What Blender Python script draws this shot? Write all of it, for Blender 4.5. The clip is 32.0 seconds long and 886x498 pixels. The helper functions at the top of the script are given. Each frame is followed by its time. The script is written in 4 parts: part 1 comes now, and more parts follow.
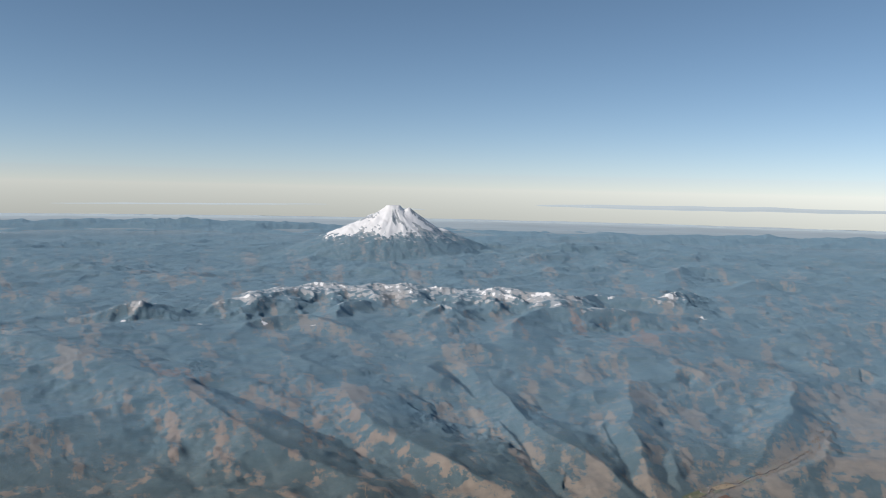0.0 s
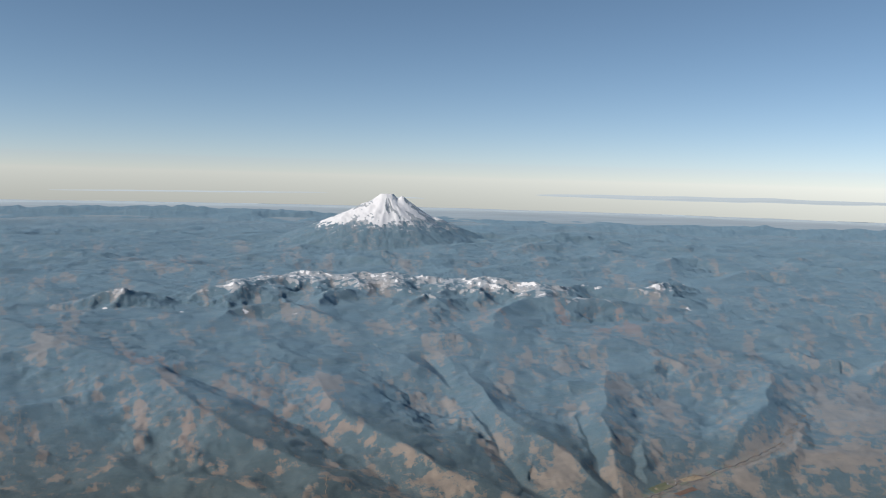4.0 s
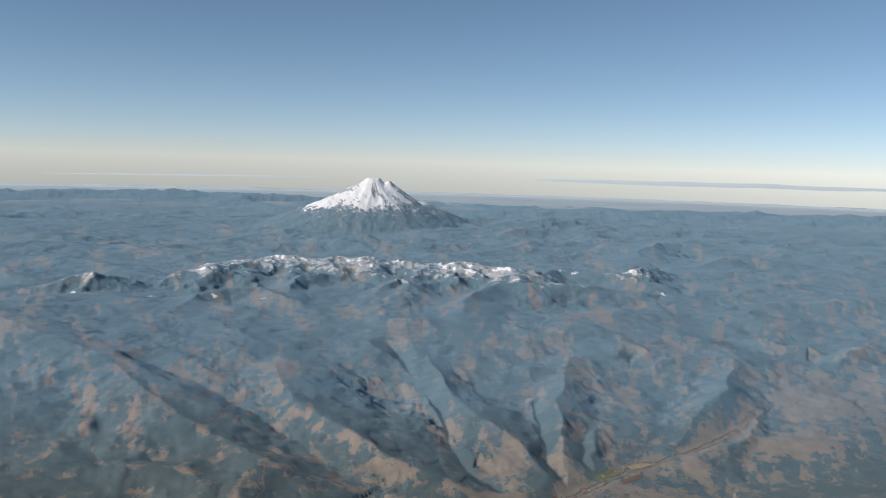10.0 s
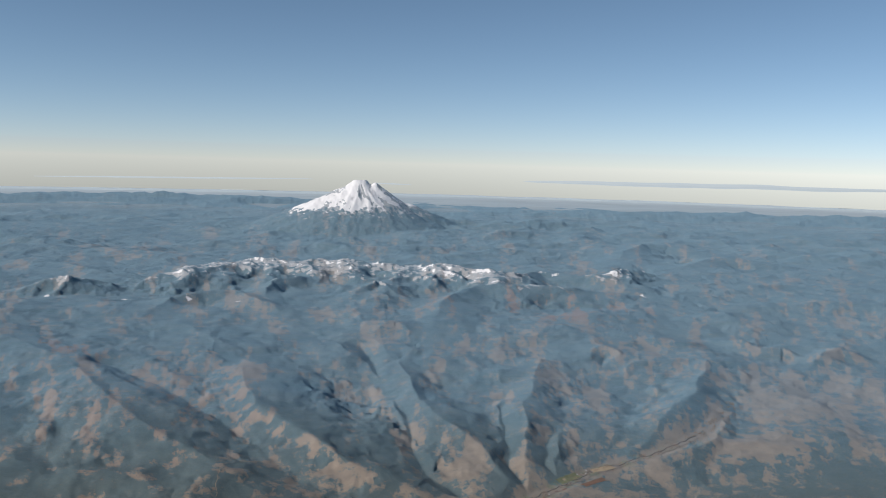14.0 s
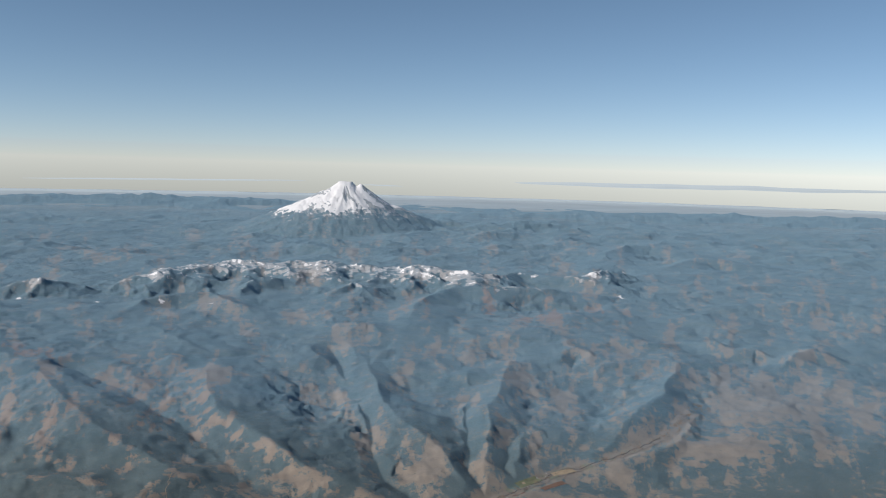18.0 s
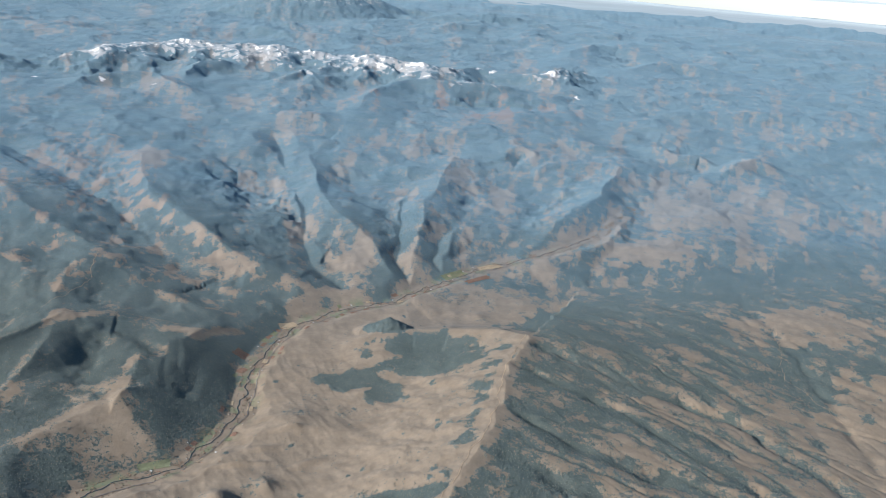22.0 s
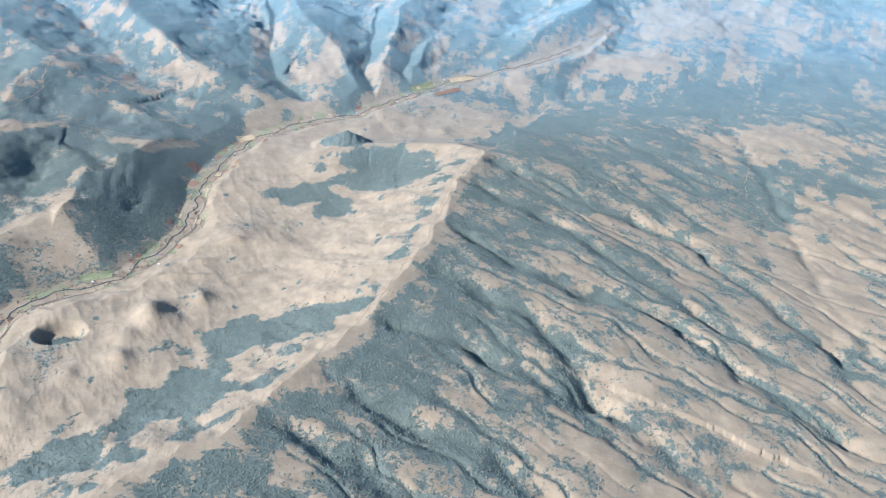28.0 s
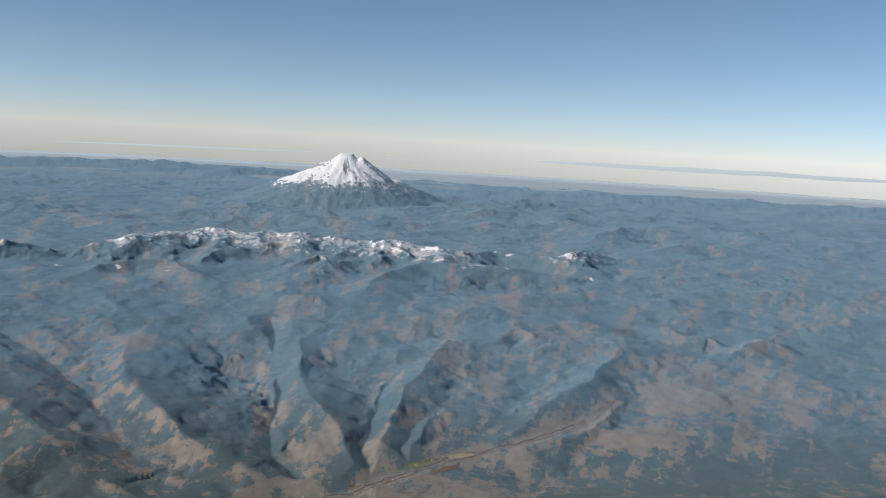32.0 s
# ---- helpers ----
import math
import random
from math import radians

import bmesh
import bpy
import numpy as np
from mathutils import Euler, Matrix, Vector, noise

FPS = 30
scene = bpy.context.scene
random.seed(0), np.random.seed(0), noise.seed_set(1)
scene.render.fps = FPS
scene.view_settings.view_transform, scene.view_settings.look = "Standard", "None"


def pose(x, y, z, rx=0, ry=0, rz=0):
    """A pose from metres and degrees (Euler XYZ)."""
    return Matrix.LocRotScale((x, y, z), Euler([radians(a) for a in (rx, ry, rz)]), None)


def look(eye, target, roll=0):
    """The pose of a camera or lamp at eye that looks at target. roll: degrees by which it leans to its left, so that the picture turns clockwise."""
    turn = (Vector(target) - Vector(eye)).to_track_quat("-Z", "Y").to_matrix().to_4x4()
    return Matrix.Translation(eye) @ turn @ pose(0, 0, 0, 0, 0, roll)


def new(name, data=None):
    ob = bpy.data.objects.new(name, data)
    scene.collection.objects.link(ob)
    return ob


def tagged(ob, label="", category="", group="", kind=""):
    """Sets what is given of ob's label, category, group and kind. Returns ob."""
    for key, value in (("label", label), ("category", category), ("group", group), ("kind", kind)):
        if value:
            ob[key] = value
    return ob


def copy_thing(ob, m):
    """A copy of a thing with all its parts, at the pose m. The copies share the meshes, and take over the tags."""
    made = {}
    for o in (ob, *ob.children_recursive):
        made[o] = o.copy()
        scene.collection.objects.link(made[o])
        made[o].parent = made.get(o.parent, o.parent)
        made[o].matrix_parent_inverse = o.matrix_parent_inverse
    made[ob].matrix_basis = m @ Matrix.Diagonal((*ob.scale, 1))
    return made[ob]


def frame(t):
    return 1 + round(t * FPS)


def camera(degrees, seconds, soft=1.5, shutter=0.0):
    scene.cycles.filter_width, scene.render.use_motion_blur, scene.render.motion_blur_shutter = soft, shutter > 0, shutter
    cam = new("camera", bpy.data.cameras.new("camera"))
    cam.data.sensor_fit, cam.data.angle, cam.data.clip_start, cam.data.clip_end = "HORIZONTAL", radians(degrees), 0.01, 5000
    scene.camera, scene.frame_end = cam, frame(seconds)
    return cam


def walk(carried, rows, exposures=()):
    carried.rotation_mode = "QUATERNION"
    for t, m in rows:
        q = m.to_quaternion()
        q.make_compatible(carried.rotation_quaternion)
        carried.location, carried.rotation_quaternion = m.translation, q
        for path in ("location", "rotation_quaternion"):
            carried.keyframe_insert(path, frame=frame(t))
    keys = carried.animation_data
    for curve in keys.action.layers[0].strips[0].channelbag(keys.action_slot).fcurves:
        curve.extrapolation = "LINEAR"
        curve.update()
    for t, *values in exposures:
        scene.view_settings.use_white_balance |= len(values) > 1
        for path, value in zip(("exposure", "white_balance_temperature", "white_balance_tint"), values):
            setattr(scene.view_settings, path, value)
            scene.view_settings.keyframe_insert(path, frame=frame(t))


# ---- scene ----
# The landscape is a model at 1 : 100: one unit stands for 100 m, so that the horizon lies within the lens's reach.
cam = camera(54.406, 32.0, soft=1.0)
walk(cam, [
    (0.0, pose(-21.008, -3.983, 52.197, 86.032, -1.213, -1.550)),
    (0.5, pose(-20.352, -3.859, 52.203, 85.552, -1.550, -1.695)),
    (1.0, pose(-19.695, -3.734, 52.209, 85.231, -1.808, -1.798)),
    (1.5, pose(-19.039, -3.610, 52.215, 85.212, -1.821, -1.779)),
    (2.0, pose(-18.382, -3.486, 52.221, 85.279, -1.611, -1.353)),
    (2.5, pose(-17.726, -3.361, 52.227, 85.294, -1.596, -1.374)),
    (3.0, pose(-17.069, -3.237, 52.233, 85.295, -1.576, -1.382)),
    (3.5, pose(-16.413, -3.112, 52.239, 85.315, -1.554, -1.440)),
    (5.5, pose(-13.787, -2.614, 52.263, 84.918, -1.554, -1.375)),
    (6.0, pose(-13.130, -2.490, 52.269, 84.638, -1.577, -1.352)),
    (6.5, pose(-12.474, -2.365, 52.275, 84.460, -1.745, -1.381)),
    (7.0, pose(-11.817, -2.241, 52.281, 84.346, -1.914, -1.382)),
    (7.5, pose(-11.161, -2.116, 52.287, 84.314, -1.988, -1.389)),
    (8.0, pose(-10.504, -1.992, 52.293, 84.301, -2.014, -1.381)),
    (8.5, pose(-9.848, -1.867, 52.299, 84.287, -2.032, -1.403)),
    (9.0, pose(-9.191, -1.743, 52.305, 84.298, -2.053, -1.453)),
    (9.5, pose(-8.535, -1.618, 52.311, 84.313, -2.045, -1.507)),
    (10.0, pose(-7.878, -1.494, 52.318, 84.287, -1.724, -1.506)),
    (10.5, pose(-7.222, -1.369, 52.324, 84.236, -1.574, -1.514)),
    (11.0, pose(-6.565, -1.245, 52.330, 84.278, -1.557, -1.535)),
    (11.5, pose(-5.909, -1.120, 52.336, 84.290, -1.569, -1.595)),
    (12.0, pose(-5.252, -0.996, 52.342, 84.345, -1.558, -1.640)),
    (12.5, pose(-4.596, -0.871, 52.348, 84.370, -1.579, -1.699)),
    (13.0, pose(-3.939, -0.747, 52.354, 84.381, -1.563, -1.747)),
    (13.5, pose(-3.283, -0.622, 52.360, 84.397, -1.569, -1.799)),
    (14.0, pose(-2.626, -0.498, 52.366, 84.420, -1.565, -1.852)),
    (14.5, pose(-1.970, -0.373, 52.372, 84.445, -1.551, -1.899)),
    (16.5, pose(0.657, 0.124, 52.396, 84.490, -1.511, -2.096)),
    (17.0, pose(1.313, 0.249, 52.402, 84.490, -1.523, -2.157)),
    (17.5, pose(1.970, 0.373, 52.408, 84.510, -1.519, -2.194)),
    (18.0, pose(2.626, 0.498, 52.414, 84.531, -1.511, -2.272)),
    (18.5, pose(3.283, 0.622, 52.420, 84.558, -1.525, -2.328)),
    (19.0, pose(3.939, 0.747, 52.426, 84.556, -1.501, -2.365)),
    (19.5, pose(4.596, 0.871, 52.432, 84.564, -1.524, -2.417)),
    (20.0, pose(5.252, 0.996, 52.438, 84.605, -1.509, -2.471)),
    (20.5, pose(5.909, 1.120, 52.444, 83.910, -1.568, -2.359)),
    (21.0, pose(6.565, 1.245, 52.450, 80.454, -2.264, -2.765)),
    (21.5, pose(7.222, 1.369, 52.456, 75.862, -3.152, -3.535)),
    (22.0, pose(7.878, 1.494, 52.462, 70.984, -4.531, -3.765)),
    (22.5, pose(8.535, 1.618, 52.469, 66.548, -4.589, -2.974)),
    (23.0, pose(9.191, 1.743, 52.475, 61.853, -4.251, -2.442)),
    (23.5, pose(9.848, 1.867, 52.481, 58.733, -4.121, -2.161)),
    (24.0, pose(10.504, 1.992, 52.487, 58.457, -4.186, -2.098)),
    (24.5, pose(11.161, 2.116, 52.493, 58.301, -4.250, -2.046)),
    (25.0, pose(11.817, 2.241, 52.499, 58.274, -4.277, -2.085)),
    (25.5, pose(12.474, 2.365, 52.505, 58.291, -4.306, -2.136)),
    (27.5, pose(15.100, 2.863, 52.529, 58.384, -4.334, -2.205)),
    (28.0, pose(15.756, 2.988, 52.535, 58.411, -4.373, -2.238)),
    (28.5, pose(16.413, 3.112, 52.541, 58.422, -4.433, -2.285)),
    (29.0, pose(17.069, 3.237, 52.547, 58.877, -4.387, -2.237)),
    (29.5, pose(17.726, 3.361, 52.553, 65.119, -3.507, -2.066)),
    (30.0, pose(18.382, 3.486, 52.559, 70.448, -2.632, -2.194)),
    (30.5, pose(19.039, 3.610, 52.565, 74.972, -1.882, -1.567)),
    (31.0, pose(19.695, 3.734, 52.571, 79.275, -2.778, -1.169)),
    (31.5, pose(20.352, 3.859, 52.577, 82.215, -3.406, -0.518)),
    (32.0, pose(21.008, 3.983, 52.583, 82.876, -3.293, -0.234)),
], exposures=[(s, 0.46 + e, k, g) for s, e, k, g in (
    (0.0, 0.0, 6130, 10), (20.4, 0.0, 6130, 10), (21.2, 0.05, 6080, 9), (22.0, 0.65, 5950, 8), (22.5, 1.08, 5800, 7), (23.0, 1.5, 5650, 6), (23.5, 1.56, 5620, 6),
    (24.5, 1.56, 5600, 6), (29.0, 1.58, 5600, 6), (29.6, 1.38, 5750, 7), (30.0, 1.02, 5850, 8), (30.5, 0.46, 5950, 9), (31.0, 0.04, 6080, 10), (31.5, -0.03, 6130, 10),
    (32.0, 0.0, 6080, 10))])

# ---- light ----
SUN_EL, SUN_AZ = radians(29), radians(248)   # azimuth clockwise from +y
world = bpy.data.worlds.new("sky")
scene.world = world
world.use_nodes = True
nt = world.node_tree
sky = nt.nodes.new("ShaderNodeTexSky")
sky.sky_type, sky.sun_disc = "NISHITA", False
sky.sun_elevation, sky.sun_rotation, sky.altitude = SUN_EL, SUN_AZ, 5000
sky.air_density, sky.dust_density, sky.ozone_density = 1.0, 1.2, 1.0
tint = nt.nodes.new("ShaderNodeMix")
tint.data_type, tint.blend_type = "RGBA", "MULTIPLY"
tint.inputs[0].default_value, tint.inputs[7].default_value = 1.0, (1.05, 0.95, 0.955, 1.0)
hue = nt.nodes.new("ShaderNodeHueSaturation")
hue.inputs["Hue"].default_value = 0.483
nt.links.new(sky.outputs["Color"], hue.inputs["Color"])
nt.links.new(hue.outputs["Color"], tint.inputs[6])
nt.links.new(tint.outputs[2], nt.nodes["Background"].inputs["Color"])
nt.nodes["Background"].inputs["Strength"].default_value = 0.065
sun = new("sun", bpy.data.lights.new("sun", "SUN"))
sun.data.energy, sun.data.angle, sun.data.color = 3.0, radians(0.5), (1.0, 0.91, 0.81)
sun.matrix_world = look((0, 0, 200), (-math.sin(SUN_AZ) * math.cos(SUN_EL), -math.cos(SUN_AZ) * math.cos(SUN_EL), 200 - math.sin(SUN_EL)))


# ---- materials ----
def material(name):
    m = bpy.data.materials.new(name)
    m.use_nodes = True
    return m, m.node_tree, m.node_tree.nodes["Principled BSDF"]


def node(t, kind, **values):
    n = t.nodes.new(kind)
    for key, value in values.items():
        n.inputs[key].default_value = value
    return n


def noise_at(t, scale, detail=4.0, rough=0.6):
    g = t.nodes.new("ShaderNodeNewGeometry")
    n = node(t, "ShaderNodeTexNoise", Scale=scale, Detail=detail, Roughness=rough)
    t.links.new(g.outputs["Position"], n.inputs["Vector"])
    return n.outputs["Fac"]


def ramp(t, src, stops):
    r = t.nodes.new("ShaderNodeValToRGB")
    while len(r.color_ramp.elements) < len(stops):
        r.color_ramp.elements.new(0.5)
    for e, (p, c) in zip(r.color_ramp.elements, stops):
        e.position, e.color = p, (*c, 1.0) if len(c) == 3 else c
    t.links.new(src, r.inputs["Fac"])
    return r.outputs["Color"]


def mix(t, fac, a, b):
    m = t.nodes.new("ShaderNodeMix")
    m.data_type = "RGBA"
    for slot, v in ((0, fac), (6, a), (7, b)):
        if isinstance(v, (tuple, float, int)):
            m.inputs[slot].default_value = v if slot == 0 else (*v, 1.0)
        else:
            t.links.new(v, m.inputs[slot])
    return m.outputs[2]


def maths(t, op, a, b=0.0, clamp=False):
    m = t.nodes.new("ShaderNodeMath")
    m.operation, m.use_clamp = op, clamp
    for slot, v in ((0, a), (1, b)):
        if isinstance(v, (float, int)):
            m.inputs[slot].default_value = v
        else:
            t.links.new(v, m.inputs[slot])
    return m.outputs[0]


def plain(name, colour, rough=0.8, spread=0.25, scale=3.0):
    m, t, b = material(name)
    n = noise_at(t, scale)
    dark = tuple(c * (1 - spread) for c in colour)
    light = tuple(min(1.0, c * (1 + spread)) for c in colour)
    t.links.new(ramp(t, n, ((0.3, dark), (0.7, light))), b.inputs["Base Color"])
    b.inputs["Roughness"].default_value = rough
    return m


def haze_sheen(t, b, share=None):
    """A blue sheen at a low angle that stands in for haze."""
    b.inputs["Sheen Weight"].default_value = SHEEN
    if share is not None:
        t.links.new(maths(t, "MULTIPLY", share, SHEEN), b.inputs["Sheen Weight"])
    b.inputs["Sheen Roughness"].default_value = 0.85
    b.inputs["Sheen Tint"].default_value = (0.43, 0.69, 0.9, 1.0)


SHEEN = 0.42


def land_material():
    """Dry grass, conifer wood, snow and rock, laid out by the mesh's cover values, with distance haze painted in."""
    m, t, b = material("land_cover")
    at = t.nodes.new("ShaderNodeAttribute")
    at.attribute_name = "cover"
    sep = t.nodes.new("ShaderNodeSeparateColor")
    t.links.new(at.outputs["Color"], sep.inputs["Color"])
    at2 = t.nodes.new("ShaderNodeAttribute")
    at2.attribute_name = "cover_more"
    sep2 = t.nodes.new("ShaderNodeSeparateColor")
    t.links.new(at2.outputs["Color"], sep2.inputs["Color"])
    fine, mid, broad = noise_at(t, 4.5, 5.0, 0.7), noise_at(t, 0.6, 5.0, 0.6), noise_at(t, 0.07, 4.0)
    speck, rough_n, wide = noise_at(t, 2.6, 7.0, 0.8), noise_at(t, 1.1, 9.0, 0.74), noise_at(t, 0.22, 7.0, 0.72)
    haze_share = sep2.outputs["Green"]
    # open land: straw-coloured grass, red-brown where it burned; haze painted in as pink-grey with distance
    grass = mix(t, ramp(t, mid, ((0.35, (0, 0, 0)), (0.65, (1, 1, 1)))), (0.226, 0.173, 0.12), (0.3, 0.236, 0.17))
    grass = mix(t, ramp(t, rough_n, ((0.42, (0, 0, 0)), (0.72, (0.8, 0.8, 0.8)))), grass, (0.205, 0.165, 0.122))
    grass = mix(t, haze_share, grass, (0.37, 0.3, 0.27))
    grass = mix(t, sep2.outputs["Blue"], grass, (0.3, 0.17, 0.125))
    # woods: a mottle of crowns, lighter stands and bare gaps
    clump = ramp(t, maths(t, "ADD", maths(t, "MULTIPLY", rough_n, 0.45), maths(t, "MULTIPLY", speck, 0.55)), ((0.38, (0, 0, 0)), (0.62, (1, 1, 1))))
    tone = ramp(t, maths(t, "ADD", maths(t, "MULTIPLY", wide, 0.55), maths(t, "MULTIPLY", mid, 0.45)), ((0.4, (0, 0, 0)), (0.6, (1, 1, 1))))
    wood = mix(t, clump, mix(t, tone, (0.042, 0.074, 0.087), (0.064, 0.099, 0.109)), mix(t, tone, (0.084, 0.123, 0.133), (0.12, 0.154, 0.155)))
    near_wood = mix(t, clump, (0.066, 0.084, 0.074), (0.118, 0.132, 0.108))
    # haze painted into the woods: they turn bluer with distance
    wood = mix(t, maths(t, "MULTIPLY", haze_share, 3.4, True), near_wood, wood)
    stand = ramp(t, maths(t, "ADD", maths(t, "MULTIPLY", broad, 0.4), maths(t, "MULTIPLY", wide, 0.6)), ((0.42, (0, 0, 0)), (0.62, (1, 1, 1))))
    wood = mix(t, maths(t, "MULTIPLY", stand, 0.35), wood, (0.155, 0.16, 0.14))
    edge = maths(t, "ADD", sep.outputs["Red"], maths(t, "MULTIPLY", maths(t, "SUBTRACT", fine, 0.5), 1.0))
    edge = maths(t, "ADD", edge, maths(t, "MULTIPLY", maths(t, "SUBTRACT", rough_n, 0.5), 1.8))
    edge = maths(t, "ADD", edge, maths(t, "MULTIPLY", maths(t, "SUBTRACT", speck, 0.5), 2.4))
    edge = maths(t, "ADD", edge, maths(t, "MULTIPLY", maths(t, "SUBTRACT", wide, 0.5), 1.1))
    edge = maths(t, "ADD", edge, maths(t, "MULTIPLY", maths(t, "SUBTRACT", mid, 0.5), maths(t, "MULTIPLY", haze_share, 2.4)))
    # painted haze also fades the open patches into the wood farther off
    open_land = maths(t, "MULTIPLY", ramp(t, edge, ((0.44, (0, 0, 0)), (0.58, (1, 1, 1)))), maths(t, "SUBTRACT", 1.0, maths(t, "MULTIPLY", haze_share, 0.7)))
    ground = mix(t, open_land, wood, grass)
    rock = mix(t, clump, (0.3, 0.27, 0.25), (0.52, 0.465, 0.42))
    r_edge = maths(t, "ADD", sep.outputs["Blue"], maths(t, "MULTIPLY", maths(t, "SUBTRACT", rough_n, 0.5), 1.2))
    ground = mix(t, ramp(t, r_edge, ((0.45, (0, 0, 0)), (0.6, (1, 1, 1)))), ground, rock)
    field = mix(t, mid, (0.1, 0.16, 0.08), (0.2, 0.24, 0.12))
    ground = mix(t, sep2.outputs["Red"], ground, field)
    s_edge = maths(t, "ADD", sep.outputs["Green"], maths(t, "MULTIPLY", maths(t, "SUBTRACT", rough_n, 0.5), 0.9))
    s_edge = maths(t, "ADD", s_edge, maths(t, "MULTIPLY", maths(t, "SUBTRACT", wide, 0.5), 0.5))
    white = ramp(t, s_edge, ((0.46, (0, 0, 0)), (0.56, (1, 1, 1))))
    ground = mix(t, white, ground, (0.88, 0.85, 0.83))
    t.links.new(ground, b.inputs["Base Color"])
    b.inputs["Roughness"].default_value = 0.85
    b.inputs["Specular IOR Level"].default_value = 0.15
    # the sheen that imitates haze grows with distance, less on snow and grass
    haze_sheen(t, b, maths(t, "MULTIPLY", maths(t, "SUBTRACT", ramp(t, haze_share, ((0.0, (0.3, 0.3, 0.3)), (0.4, (1, 1, 1)))), maths(t, "MULTIPLY", white, 0.75)), maths(t, "SUBTRACT", 1.0, maths(t, "MULTIPLY", open_land, 0.6))))
    bump = node(t, "ShaderNodeBump", Strength=0.3, Distance=0.1)
    t.links.new(fine, bump.inputs["Height"])
    coarse = node(t, "ShaderNodeBump", Strength=0.6, Distance=0.5)
    t.links.new(maths(t, "SUBTRACT", 0.55, maths(t, "MULTIPLY", open_land, 0.4)), coarse.inputs["Strength"])
    t.links.new(speck, coarse.inputs["Height"])
    t.links.new(coarse.outputs["Normal"], bump.inputs["Normal"])
    t.links.new(bump.outputs["Normal"], b.inputs["Normal"])
    return m


LAND = land_material()


# ---- the lie of the land ----
EARTH = 63710.0


TURN = np.linspace(0, 2 * np.pi, 1024, endpoint=False)
COSINE, SINE = np.cos(TURN).astype(np.float32), np.sin(TURN).astype(np.float32)


def lattice(ix, iy, seed):
    h = ix.astype(np.int32).view(np.uint32) * np.uint32(374761393) + iy.astype(np.int32).view(np.uint32) * np.uint32(668265263) + np.uint32(seed * 974634777 & 0xFFFFFFFF)
    h = (h ^ (h >> np.uint32(13))) * np.uint32(1274126177)
    return COSINE[(h >> np.uint32(18)) & np.uint32(1023)], SINE[(h >> np.uint32(18)) & np.uint32(1023)]


def perlin(x, y, seed=0):
    x, y = np.asarray(x, np.float32), np.asarray(y, np.float32)
    x0, y0 = np.floor(x), np.floor(y)
    fx, fy = (x - x0).astype(np.float32), (y - y0).astype(np.float32)
    ux, uy = fx * fx * fx * (fx * (fx * 6 - 15) + 10), fy * fy * fy * (fy * (fy * 6 - 15) + 10)
    total = 0.0
    for dx in (0, 1):
        for dy in (0, 1):
            c, s = lattice(x0 + dx, y0 + dy, seed)
            g = c * (fx - dx) + s * (fy - dy)
            total = total + g * (ux if dx else 1 - ux) * (uy if dy else 1 - uy)
    return total * 1.5


def fbm(x, y, octaves=5, seed=0, gain=0.5):
    total, amp = 0.0, 1.0
    for k in range(octaves):
        total = total + amp * perlin(x * 2.03 ** k + 17.3 * k, y * 2.03 ** k - 9.1 * k, seed + k)
        amp *= gain
    return total


def ridged(x, y, octaves=5, seed=0, gain=0.5):
    total, amp, weight = 0.0, 1.0, 1.0
    for k in range(octaves):
        n = (1 - np.abs(perlin(x * 2.07 ** k + 31.7 * k, y * 2.07 ** k + 11.9 * k, seed + k))) ** 2
        total = total + amp * n * weight
        weight = np.clip(n * 1.4, 0, 1)
        amp *= gain
    return total / 1.6


def cut_up(x, y, octaves=5, seed=0, gain=0.5):
    """Rounded ground between sharp valley lines."""
    total, amp = 0.0, 1.0
    for k in range(octaves):
        total = total + amp * np.abs(perlin(x * 2.05 ** k + 23.9 * k, y * 2.05 ** k - 14.3 * k, seed + k))
        amp *= gain
    return total


def smooth(a, b, v):
    v = np.clip((v - a) / (b - a), 0, 1)
    return v * v * (3 - 2 * v)


def along(x, y, line, reach=40.0):
    """Distance to a line of (x, y, z) places, the z there, and the side (positive: to the right of its way).
    Beyond the reach of its bounds the line counts as far off."""
    best = np.full(x.shape, 1e6, np.float32)
    z, side = np.full(x.shape, line[0][2], np.float32), np.zeros(x.shape, np.float32)
    xs, ys = [p[0] for p in line], [p[1] for p in line]
    if x.min() > max(xs) + reach or x.max() < min(xs) - reach or y.min() > max(ys) + reach or y.max() < min(ys) - reach:
        return best, z, side
    for (ax, ay, az), (bx, by, bz) in zip(line, line[1:]):
        dx, dy = bx - ax, by - ay
        k = np.clip(((x - ax) * dx + (y - ay) * dy) / (dx * dx + dy * dy), 0, 1)
        ex, ey = x - ax - k * dx, y - ay - k * dy
        d = np.hypot(ex, ey)
        near = d < best
        best = np.where(near, d, best)
        z = np.where(near, az + k * (bz - az), z)
        side = np.where(near, np.sign(ex * dy - ey * dx), side)
    return best, z, side


def bump_at(x, y, cx, cy, rx, ry=None, turn=0.0):
    ry = ry or rx
    c, s = math.cos(radians(turn)), math.sin(radians(turn))
    u, v = ((x - cx) * c + (y - cy) * s) / rx, (-(x - cx) * s + (y - cy) * c) / ry
    return np.exp(-(u * u + v * v))


